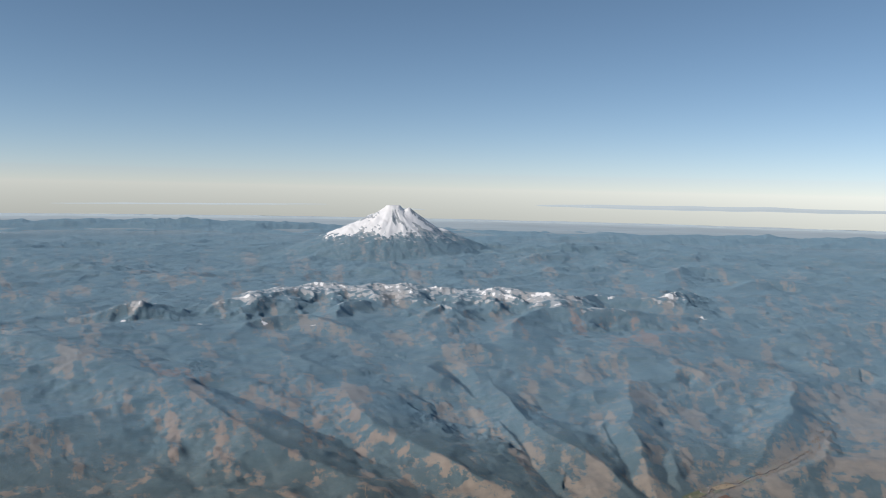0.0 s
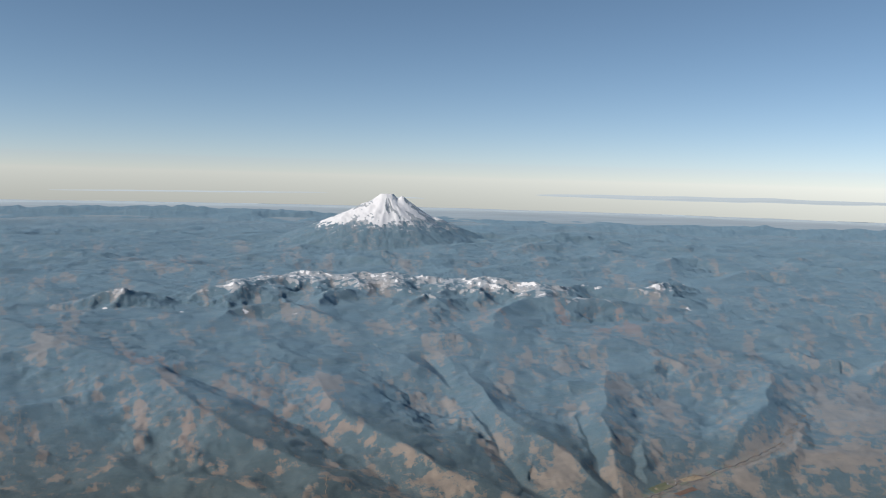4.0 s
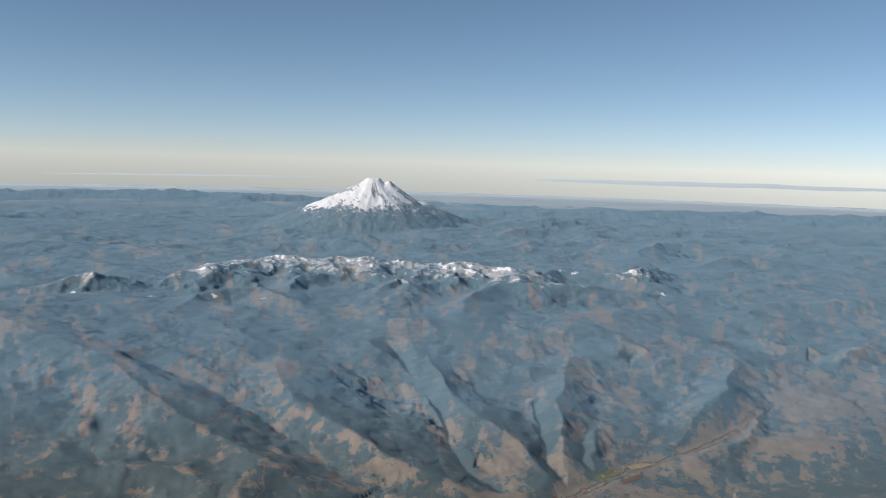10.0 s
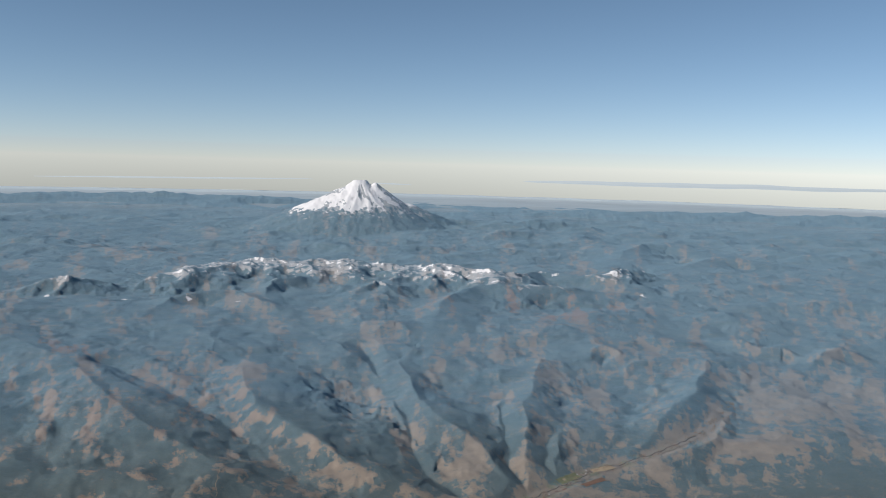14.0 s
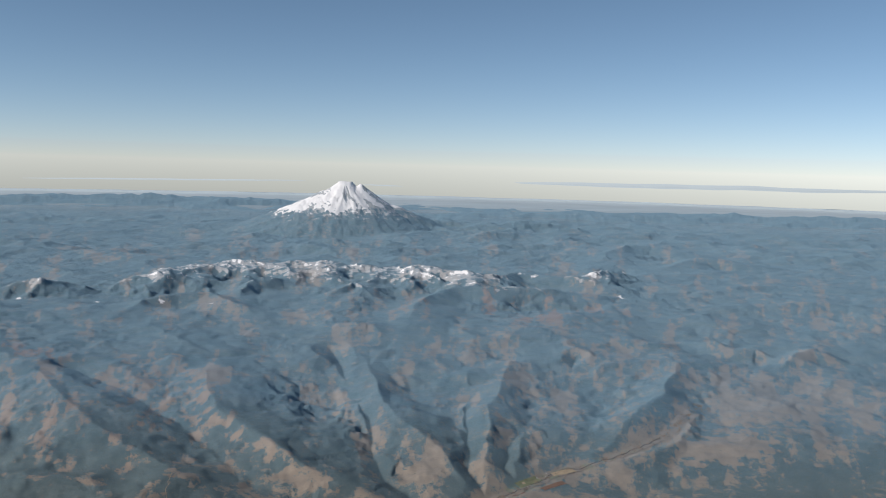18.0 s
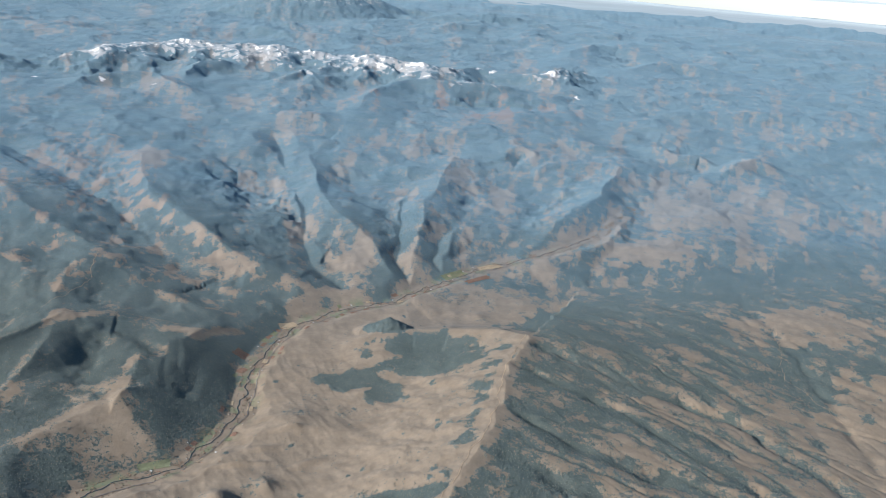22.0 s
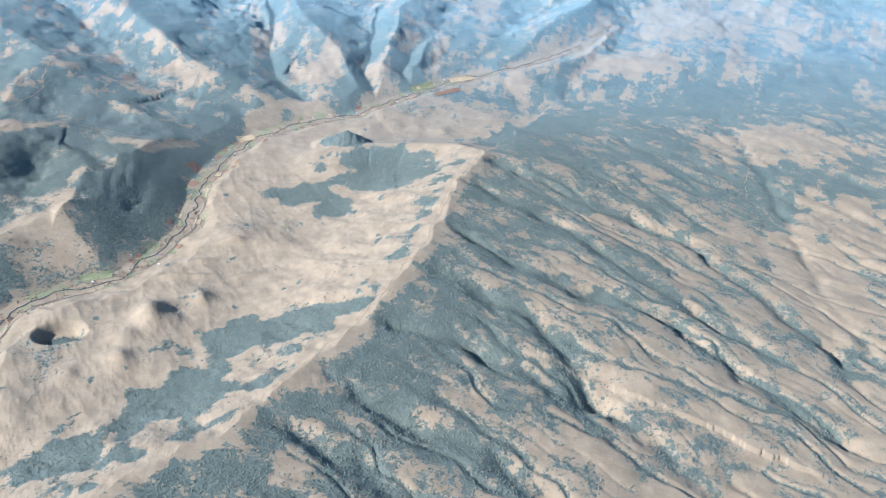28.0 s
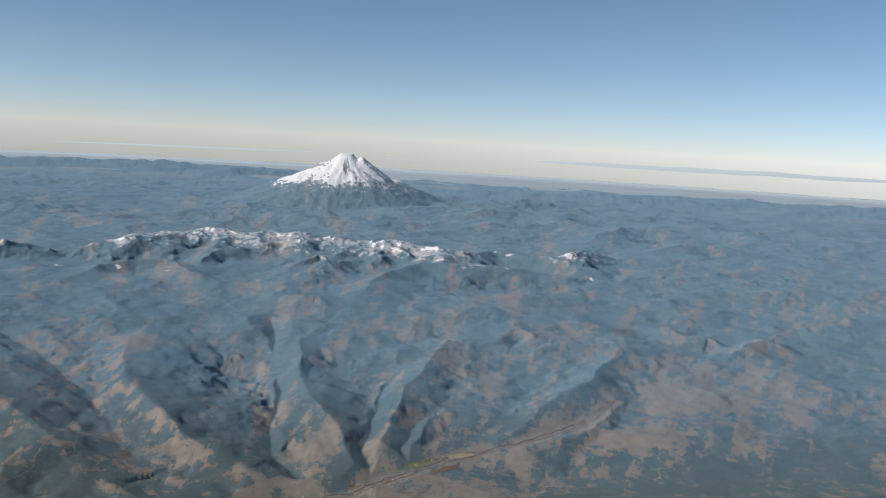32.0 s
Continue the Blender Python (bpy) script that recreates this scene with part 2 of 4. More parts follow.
RIVER = ((-30.0, -42.0, 5.0), (-22.0, 27.8, 5.4), (-18.3, 53.7, 5.6), (-16.6, 61.0, 5.7), (-15.6, 66.9, 5.7), (-12.7, 69.0, 5.6), (-9.0, 70.8, 5.6), (-6.6, 75.3, 5.6),
         (-4.4, 81.9, 5.6), (-4.5, 90.8, 5.7), (-2.9, 98.3, 5.8), (-0.1, 104.0, 6.0), (5.5, 108.8, 6.3), (12.0, 111.5, 6.6), (17.3, 116.9, 6.9),
         (25.4, 124.1, 7.4), (36.4, 131.1, 7.9), (45.5, 138.2, 8.5), (58.6, 156.8, 9.7), (79.1, 194.4, 10.7), (105.1, 227.2, 11.9))
CREST = ((-14.0, 18.0, 10.0), (-6.0, 31.7, 10.6), (-1.5, 38.6, 11.0), (1.1, 42.7, 11.1), (6.1, 45.9, 11.2), (7.8, 48.7, 11.2), (11.7, 54.3, 11.3), (14.5, 58.1, 11.4), (16.7, 63.0, 11.9),
         (19.2, 67.4, 12.2), (21.6, 74.8, 12.1), (23.7, 83.8, 11.7), (27.2, 91.5, 11.4))
RIM = ((27.2, 91.5, 11.3), (24.3, 96.1, 10.1), (18.6, 98.3, 9.1), (14.0, 98.9, 8.3), (8.3, 97.7, 7.5))
GULLIES = (
    ((13.8, 59.0, 10.9), (20.1, 58.2, 10.6), (25.4, 55.9, 9.7), (29.3, 53.7, 8.9), (33.3, 52.2, 8.4), (36.8, 49.3, 7.9), (42.0, 41.5, 7.2)),
    ((11.9, 53.1, 11.0), (15.9, 50.0, 10.6), (19.8, 47.8, 9.9), (23.6, 46.3, 9.3), (30.0, 40.5, 8.4)),
    ((8.3, 47.6, 10.9), (11.8, 46.0, 10.6), (15.6, 43.7, 10.0), (22.0, 40.0, 9.2)),
    ((19.1, 66.4, 11.8), (24.2, 64.0, 10.8), (28.7, 61.6, 9.9), (31.5, 57.1, 9.0), (33.1, 52.5, 8.4)),
    ((21.8, 74.0, 11.8), (27.6, 69.1, 10.5), (33.3, 66.1, 9.7), (39.7, 64.5, 8.8), (45.0, 58.6, 8.1), (52.2, 50.3, 7.4)),
    ((24.3, 84.0, 11.4), (32.7, 78.3, 10.2), (38.9, 71.0, 9.3), (44.8, 64.6, 8.4), (50.5, 59.8, 7.9)),
    ((27.9, 90.2, 11.1), (36.3, 84.2, 10.1), (47.1, 78.2, 9.1), (52.0, 69.3, 8.5), (56.5, 60.7, 7.9)),
    ((61.9, 112.6, 9.8), (62.4, 95.5, 9.2), (60.6, 81.0, 8.9), (59.3, 71.6, 8.5), (60.4, 57.3, 7.9)),
)
LEFT_RIDGE = ((-116, 206, 16.0), (-87, 178, 15.4), (-69.5, 162.6, 14.5), (-54, 143, 13.4), (-41, 126, 12.4), (-36.4, 121.5, 12.0), (-31.7, 117.4, 11.5), (-27.3, 113.1, 11.0),
              (-22.2, 109.1, 10.0), (-16.8, 104.8, 8.2), (-12, 103, 6.2))
BENCH = ((-42, 174, 12.4), (-34.3, 161, 13.0), (-28.1, 139.5, 12.6), (-19.5, 127.8, 11.9), (-12.6, 119, 11.0), (-6.8, 114.8, 10.0), (-1.4, 112.5, 8.6), (2.8, 112, 7.6))
SPUR_B = ((-12, 195, 12.5), (-5.2, 178, 12.0), (-1.4, 150, 11.3), (5.3, 131.5, 10.7), (7.2, 128.6, 10.3), (10.5, 121, 9.0), (13, 115, 7.6))
SPUR_C = ((25, 178, 12.3), (18.3, 150, 11.0), (16.3, 131, 10.4), (15.2, 127, 9.9), (16, 118, 7.4))
SPUR_D = ((63.5, 184.5, 12.3), (49.5, 153.4, 11.7), (42.4, 140.1, 10.9), (35.6, 127.0, 8.2))
CANYON_B = ((-14, 192, 11.0), (-10, 176, 10.6), (-7, 157, 10.0), (-3.3, 146, 9.4), (-1.6, 127, 8.4), (0.2, 119.4, 7.6), (4.3, 114.6, 6.8))
CANYON_C = ((14.3, 150, 9.6), (12.7, 134, 8.9), (12.6, 123.3, 8.0), (14.3, 116, 7.0))
CANYON_D = ((40, 185, 11.0), (30, 149, 9.9), (23.1, 138.5, 9.2), (18.9, 131, 8.5), (18, 125, 7.9), (19.6, 120.5, 7.4))
VALLEY_A = ((-60, 165, 11.0), (-41.3, 147, 9.6), (-32.6, 137, 9.0), (-23.8, 124.5, 8.4), (-17.2, 115, 7.8), (-10.6, 111.5, 7.3), (-3, 108.5, 6.5))
LEFT_SPURS = (
    ((-51.7, 98.7, 11.3), (-37.1, 87.0, 10.4), (-30.6, 86.4, 10.0), (-26.6, 93.8, 10.0), (-21.2, 97.2, 8.9), (-13.4, 95.5, 7.5), (-7.7, 91.3, 6.5)),
    ((-26.9, 94.5, 9.8), (-26.1, 83.9, 9.6), (-26.4, 77.5, 8.4), (-24.5, 71.6, 7.2)),
    ((-15.9, 87.0, 8.6), (-15.4, 79.2, 8.5), (-18.9, 75.2, 8.2), (-22.4, 70.5, 7.7), (-26.3, 63.3, 7.2)),
    ((-15.4, 79.2, 8.4), (-12.9, 75.1, 7.1), (-11.8, 72.8, 6.2)),
    ((-15.2, 86.4, 8.0), (-13.4, 91.9, 8.3), (-10.9, 95.0, 8.0), (-8.2, 98.0, 7.4), (-5.8, 100.0, 6.2)),
    ((-28.5, 113.0, 10.6), (-29.8, 107.4, 10.2), (-29.4, 101.9, 9.4), (-26.5, 96.0, 9.2)),
    ((-46.0, 112.0, 10.4), (-38.7, 111.8, 10.4), (-34.0, 106.0, 9.8), (-30.0, 103.0, 8.6)),
)
SNOW_RIDGE = ((-75.2, 268.4, 18.3), (-67.6, 288.0, 18.6), (-54.8, 298.3, 19.3), (-39.4, 295.7, 18.9), (-28.5, 302.1, 19.6), (-15.3, 295.7, 19.0), (-3.3, 297.0, 18.4), (8.2, 287.1, 19.8), (21.8, 278.1, 19.5), (34.6, 272.0, 16.7))
SNOW_SPURS = (((-67, 288, 18.4), (-61, 270, 16.4), (-60, 256, 14.0)), ((-39, 296, 18.8), (-34, 280, 17.6), (-31, 264, 14.2)), ((-28, 302, 19.4), (-23, 286, 18.0), (-24, 270, 14.5)),
              ((8.2, 287, 19.4), (4, 272, 17.6), (3, 258, 14.0)), ((21.8, 278, 19.0), (25, 264, 16.6), (24, 250, 13.6)), ((-112, 249, 16.0), (-102.9, 251.6, 18.4), (-96, 256, 16.0)), ((-54.8, 298.3, 18.9), (-47.7, 274.4, 16.2), (-45.2, 253.5, 13.8)), ((-26.3, 302.1, 18.7), (-19.5, 279.0, 17.1), (-17.3, 265.1, 14.8)),
              ((-3.3, 297.0, 18.0), (-8.1, 272.3, 17.0), (-12.8, 240.1, 15.0)), ((66.4, 291.6, 18.8), (79.4, 313.7, 16.7)))


MID_RIDGES = (
    (((-67.2, 197.1, 12.8), (-68.0, 215.0, 14.6), (-67.3, 232.7, 15.2), (-60.7, 238.9, 16.2), (-53.5, 241.0, 16.2), (-43.4, 229.7, 15.6), (-37.7, 223.1, 14.6), (-29.4, 208.1, 12.9)), 13, 8),
    (((-42.4, 224.8, 13.6), (-45.7, 250.2, 16.0), (-43.7, 264.4, 17.2), (-37.8, 270.0, 17.4)), 9, 7),
    (((-20.6, 240.3, 14.0), (-17.6, 251.3, 16.4), (-13.1, 263.4, 17.0), (-8.6, 251.8, 16.0), (-1.7, 241.6, 13.3)), 9, 7),
    (((0.7, 201.1, 13.0), (4.0, 223.2, 14.8), (8.9, 248.1, 15.8), (18.6, 261.0, 16.6), (28.9, 262.1, 17.0), (42.3, 264.1, 16.2), (54.2, 265.9, 15.0)), 10, 16),
    (((-12.3, 198.3, 12.8), (-8.9, 206.6, 14.6), (-6.2, 207.0, 14.5), (-1.7, 195.5, 12.3)), 7, 7),
    (((28.3, 275.7, 18.0), (41.8, 300.0, 16.6), (58.2, 290.0, 16.4), (72.0, 281.1, 15.4)), 11, 11),
    (((84.7, 365.5, 13.9), (100.0, 410.0, 15.6), (115.5, 436.3, 16.4), (128.2, 440.0, 16.4), (145.0, 419.9, 13.8)), 22, 22),
    (((105.0, 345.0, 14.1), (130.8, 372.0, 17.0), (142.0, 368.0, 16.8), (154.5, 361.2, 14.6)), 16, 16),
    (((74.6, 208.0, 11.2), (77.5, 204.0, 12.6), (79.9, 195.6, 12.2), (84.6, 197.3, 12.6), (86.2, 191.4, 10.8)), 6, 6),
    (((83.3, 181.4, 10.6), (90.6, 188.0, 12.2), (96.6, 194.0, 13.2), (99.5, 191.6, 12.6), (103.2, 188.4, 10.6)), 7, 7),
    (((-125.5, 470.3, 11.0), (-165.0, 482.0, 14.6), (-222.1, 505.0, 15.8), (-268.4, 503.7, 15.0)), 40, 40),
)


def rills(x, y):
    """Strength, 0 to 1, of the thin water lines that run down the ridge's apron."""
    flow, down = y + 0.5 * x + 0.004 * x * x, x - 0.55 * y
    bend = 0.35 * fbm(x / 8, y / 8, 3, 71)
    one = np.exp(-(perlin(flow / 5.2 + bend, down / 24, 61) / 0.085) ** 2)
    two = np.exp(-(perlin(flow / 2.3 + 1.6 * bend, down / 10, 65) / 0.1) ** 2)
    return one, two


def raise_to(z, d, top, width, power=1.0):
    """Lift z to a ridge of that top, falling away on both sides over the width."""
    fall = np.exp(-(d / width) ** 2) if power == 2 else np.clip(1 - d / width, 0, 1) ** power
    return np.maximum(z, z + (top - z) * fall)


def soft_max(a, b, k):
    h = np.clip(0.5 + 0.5 * (a - b) / k, 0, 1)
    return b + (a - b) * h + k * h * (1 - h)


def near_land(x, y, wx, wy, z, dr, sr):
    """The long grassy ridge: a basin on its river side, a wooded apron cut by gullies on the other."""
    dc, zc, sc = along(x + 0.5 * fbm(x / 3.3, y / 3.3, 4, 13), y + 0.5 * fbm(x / 3.3, y / 3.3, 4, 15), CREST, 200.0)
    near = 1 - smooth(96, 118, y - 0.25 * (x - 26))
    apron = np.maximum(zc - 0.12 * dc, 7.6) + 0.038 * np.clip(y - 76, 0, 60) * smooth(14, 34, dc)
    flow, down = y + 0.5 * x + 0.004 * x * x, x - 0.55 * y
    broad_rill, thin_rill = rills(x, y)
    apron = apron + smooth(0.5, 9, dc) * (0.24 * fbm(flow / 9, down / 26, 3, 61) - 0.16 * broad_rill - 0.05 * thin_rill)
    gx, gy = x + 0.6 * fbm(x / 4, y / 4, 4, 43), y + 0.6 * fbm(x / 4, y / 4, 4, 47)
    vary = np.clip(0.75 + 0.7 * fbm(x / 6, y / 6, 2, 49), 0.25, 1.3)
    for k, line in enumerate(GULLIES):
        d, low, s = along(gx, gy, line)
        depth = (0.5 if k < 4 else 0.45 if k < 7 else 0.22) * vary * smooth(0.1, 2.6, dc)
        apron = apron - depth * np.exp(-(d / 0.8) ** 2) - 0.5 * depth * np.exp(-(d / 2.1) ** 2)
    dm, zm, sm = along(x, y, RIM)
    basin = 6.3 - 0.014 * (y - 70) + 0.045 * dr + 0.2 * fbm(x / 8, y / 8, 3, 81) + 0.12 * ridged(x / 6, y / 9, 2, 83) + 0.06 * ridged((x + 0.6 * y) / 1.6, (y - 0.6 * x) / 5, 4, 79, 0.6)
    slope = zc - 0.40 * dc + 0.13 * (fbm((x + y) / 4, (x - y) / 12, 4, 85)) * smooth(0.5, 3, dc)
    basin = soft_max(basin, np.where(dc < 30, slope, 0), 0.9)
    basin = soft_max(basin, zm - 0.36 * dm, 0.7)
    # knolls, cinder hollows and the dark-faced butte
    for cx, cy, rr, hh in ((-3.8, 64.7, 1.5, 0.75), (1.0, 78.0, 3.0, 0.6), (-13.7, 57.5, 1.8, 0.4), (6, 77, 2.5, 0.4), (-1.5, 63.5, 0.8, 0.25), (-5, 61, 1.2, 0.4),
                           (17.2, 108.6, 1.0, 0.5), (20.0, 108.2, 1.0, 0.6), (23.2, 107.6, 1.3, 0.8), (30.2, 112.5, 1.4, 0.7), (13.4, 105, 2.6, 0.7), (-11, 52, 2.4, 0.3), (-7.5, 69, 1.6, 0.4)):
        basin = basin + hh * bump_at(x, y, cx, cy, rr)
    for cx, cy, rx, ry, turn, hh in ((1.3, 76.9, 1.3, 0.3, 12, 0.5), (-2.8, 70.5, 2.4, 0.3, 8, 0.45), (-3.3, 63.4, 1.3, 1.7, 30, 0.7), (0.0, 66.9, 0.9, 1.2, 30, 0.5), (-4.5, 57.7, 0.9, 1.4, 30, 0.5),
                                     (-8.0, 56.0, 0.8, 1.2, 20, 0.35), (-12.0, 66.0, 1.4, 0.8, 10, 0.35), (3.5, 71.0, 1.8, 0.5, 25, 0.3), (-1.0, 73.5, 1.6, 0.4, 15, 0.3)):
        basin = basin + hh * bump_at(x, y, cx, cy, rx, ry, turn)
    basin = basin - 1.0 * smooth(0.3, 0.7, bump_at(x, y, -10.5, 61.5, 2.2, 1.6, 8))
    basin = basin - 0.4 * smooth(0.3, 0.8, bump_at(x, y, -15.7, 57.4, 1.1, 0.8)) - 0.6 * smooth(0.3, 0.8, bump_at(x, y, -17.0, 51.5, 1.7, 1.2)) - 0.8 * smooth(0.3, 0.7, bump_at(x, y, -14.6, 44.6, 2.4, 1.5, -25))
    basin = np.maximum(basin, 9.9 - 0.85 * np.hypot((x - 11.2) * 0.9, y - 100.6) + 0.25 * fbm(x, y, 3, 89)) + 0.8 * bump_at(x, y, 11.2, 95, 5)
    east = np.where(sc > 0, apron, basin)
    beyond = np.maximum(6.9 + 0.06 * dr + 0.3 * ridged(wx / 6, wy / 6, 4, 87), zm - 0.34 * dm)
    east = np.where((y > 92) & (sc > 0), apron + (beyond - apron) * smooth(33, 22, x + 0.2 * (y - 93)), east)
    hold = near * np.where(sr > 0, 1.0, 0.0)
    z = z + (east - z) * hold
    return z


def height(x, y):
    """The height of the land over sea level, in hundreds of metres, before the earth's own curve."""
    r = np.hypot(x, y)
    wx, wy = x + 2.2 * fbm(x / 14, y / 14, 3, 5), y + 2.2 * fbm(x / 14, y / 14, 3, 9)
    # broad lie: rising from the valley to the high country, sinking again behind it
    z = 6.6 + 5.4 * smooth(95, 215, y) + 1.6 * smooth(205, 285, y) - 1.2 * smooth(300, 400, y) - 3.0 * smooth(900, 1500, r)
    z = z + 2.4 * smooth(20, -60, x) * smooth(70, 150, y) * (1 - smooth(200, 260, y))
    far = smooth(95, 150, y)
    if y.max() > 95:
        z = z + far * (1 - 0.6 * smooth(600, 1000, r)) * (2.1 * ridged(wx / 46, wy / 46, 6, 21, 0.42) - 1.2)
        z = z + 1.4 * far * (1 - smooth(260, 300, y)) * fbm(wx / 60, wy / 60, 3, 25)
    if y.max() > 300:
        z = z + smooth(300, 400, y) * (1 - smooth(1300, 1700, r)) * (4.6 * ridged(wx / 95, wy / 70, 5, 27, 0.46) - 2.2)
    # hills across the river
    dr, zr, sr = along(wx * 0.35 + x * 0.65, wy * 0.35 + y * 0.65, RIVER, 260.0)
    west = np.where(sr < 0, 1.0, 0.0) * smooth(0.6, 10, dr)
    z = z + west * (1 - far) * (0.6 + 1.5 * ridged(wx / 18, wy / 18, 3, 33, 0.35) * smooth(1, 14, dr))
    ribs, ribs_small = fbm(x / 9, y / 9, 3, 141), fbm(x / 3.4, y / 3.4, 3, 145)
    for line, w, steep in ((LEFT_RIDGE, 17, 13), (BENCH, 19, 7.5), (SPUR_B, 10, 8), (SPUR_C, 7, 6), (SPUR_D, 9, 9)):
        d, top, s = along(wx * 0.4 + x * 0.6, wy * 0.4 + y * 0.6, line)
        d = d * np.clip(1 + 0.32 * ribs + 0.14 * ribs_small, 0.6, 1.5)
        z = raise_to(z, d, top, np.where(s > 0, steep, w), 1.2)
    for line in LEFT_SPURS:
        d, top, s = along(wx * 0.3 + x * 0.7, wy * 0.3 + y * 0.7, line)
        d = d * np.clip(1 + 0.12 * ribs_small, 0.8, 1.2)
        z = raise_to(z, d, top + 0.45, 5.8, 1.1)
    # the ribbed hill over the pasture
    ha, hr = np.arctan2(y - 78.7, x + 14.7), np.hypot(x + 14.7, y - 78.7)
    z = np.maximum(z, 9.7 - 0.47 * hr + 0.24 * smooth(1.2, 4.0, hr) * np.cos(13 * ha + 1.5 * fbm(x / 3, y / 3, 2, 39)))
    for line, w, deep in ((VALLEY_A, 4, 0.5), (CANYON_B, 5, 0.85), (CANYON_C, 3.0, 0.9), (CANYON_D, 5, 0.85)):
        d, low, s = along(wx * 0.35 + x * 0.65, wy * 0.35 + y * 0.65, line)
        z = z + (np.minimum(z, low + d * 0.42) - z) * (1 - smooth(0.7 * w, 1.7 * w, d)) * deep
    # side valleys and hollows over all the hills
    hilly = np.maximum(west * smooth(1, 7, dr), smooth(118, 150, y))
    z = z + hilly * (1 - smooth(420, 700, r)) * ((0.55 + 0.1 * smooth(200, 300, y)) * (cut_up(wx / 13, wy / 13, 4, 35, 0.5) - 0.5))
    if y.min() < 124:
        z = near_land(x, y, wx, wy, z, dr, sr)
    if y.max() > 180 and y.min() < 545:
        mid_ribs = fbm(x / 12, y / 12, 4, 241)
        for line, w, steep in MID_RIDGES:
            d, top, s = along(wx * 0.6 + x * 0.4, wy * 0.6 + y * 0.4, line)
            z = raise_to(z, d * np.clip(1 + 0.4 * mid_ribs, 0.55, 1.6), top + 0.5 * mid_ribs, np.where(s > 0, steep, w), 1.25)
    # high snowy ridge
    if y.max() > 205 and y.min() < 340:
        wob = ridged(x / 12, y / 12, 4, 95, 0.42) - 0.62
        d, top, s = along(x + 4.0 * fbm(x / 11, y / 11, 4, 91), y + 4.0 * fbm(x / 11, y / 11, 4, 93), SNOW_RIDGE)
        crag = 1.2 * wob
        z = raise_to(z, d * np.clip(1 - 0.5 * wob, 0.6, 1.5), top + crag, 17, 1.15)
        sx, sy = x + 2.0 * fbm(x / 9, y / 9, 4, 97), y + 2.0 * fbm(x / 9, y / 9, 4, 99)
        for line in SNOW_SPURS:
            d, top, s = along(sx, sy, line)
            z = raise_to(z, d * np.clip(1 - 0.5 * wob, 0.6, 1.5), top + crag, 10, 1.15)
    if y.max() > 400:
        # far high range
        z = z + 9 * bump_at(x, y, -280, 900, 230, 90, 6) * (0.45 + 0.7 * ridged(x / 90, y / 60, 5, 101))
        z = z + 6 * bump_at(x, y, 420, 820, 260, 90, -8) * (0.3 + 0.9 * ridged(x / 80, y / 55, 5, 103)) + 5 * bump_at(x, y, 150, 760, 120, 60) * ridged(x / 60, y / 45, 5, 107)
        # high foothills round the volcano
        z = z + (2.0 + 4.2 * ridged(wx / 50, wy / 40, 5, 121, 0.45)) * smooth(0.15, 0.8, bump_at(x, y, 25, 560, 150, 62, 4))
        # the volcano
        z = np.maximum(z, volcano_height(x, y))
    # the river's own flat floor
    floor = zr + 0.42 * np.clip(dr - 1.1 - 0.6 * fbm(x / 3.5, y / 3.5, 3, 105) * np.where(sr > 0, 1.0, 0.0), 0, None) + 9 * smooth(9, 22, dr)
    z = z + (np.minimum(z, floor) - z) * (1 - smooth(128, 175, y))
    return z


VX, VY, VZ = -37.9, 560.0, 43.6


def volcano_height(x, y):
    dx, dy = x - VX, y - VY
    a, r = np.arctan2(dy, dx), np.hypot(dx, dy)
    ribs = 0.8 * (ridged(a * 3.2, r / 60, 4, 111) - 0.5) + 0.4 * fbm(dx / 8, dy / 8, 4, 117)
    fall = np.clip(r - 4.6, 0, None) ** 0.82 * (1 + 0.06 * np.cos(a - 0.4)) + 0.5 * smooth(3.0, 6.5, r)
    cone = VZ + 0.2 * fbm(dx / 3, dy / 3, 2, 119) - fall + ribs * smooth(3, 18, r) * 1.3
    peak = np.hypot(dx - 10.0, dy + 2.0)
    cone = np.maximum(cone, 43.1 - 1.0 * peak ** 0.88 + 0.5 * ribs * smooth(0, 4, peak))
    cone = np.maximum(cone, 30.5 - 0.4 * np.hypot((dx - 27) * 0.55, dy + 2) - 0.2 * np.clip(r - 34, 0, None) + ribs)
    return np.where(r > 100, -9, cone)


def sunk(x, y, z):
    return z - (x * x + y * y) / (2 * EARTH)


CX, CY = 5.0, -34.0


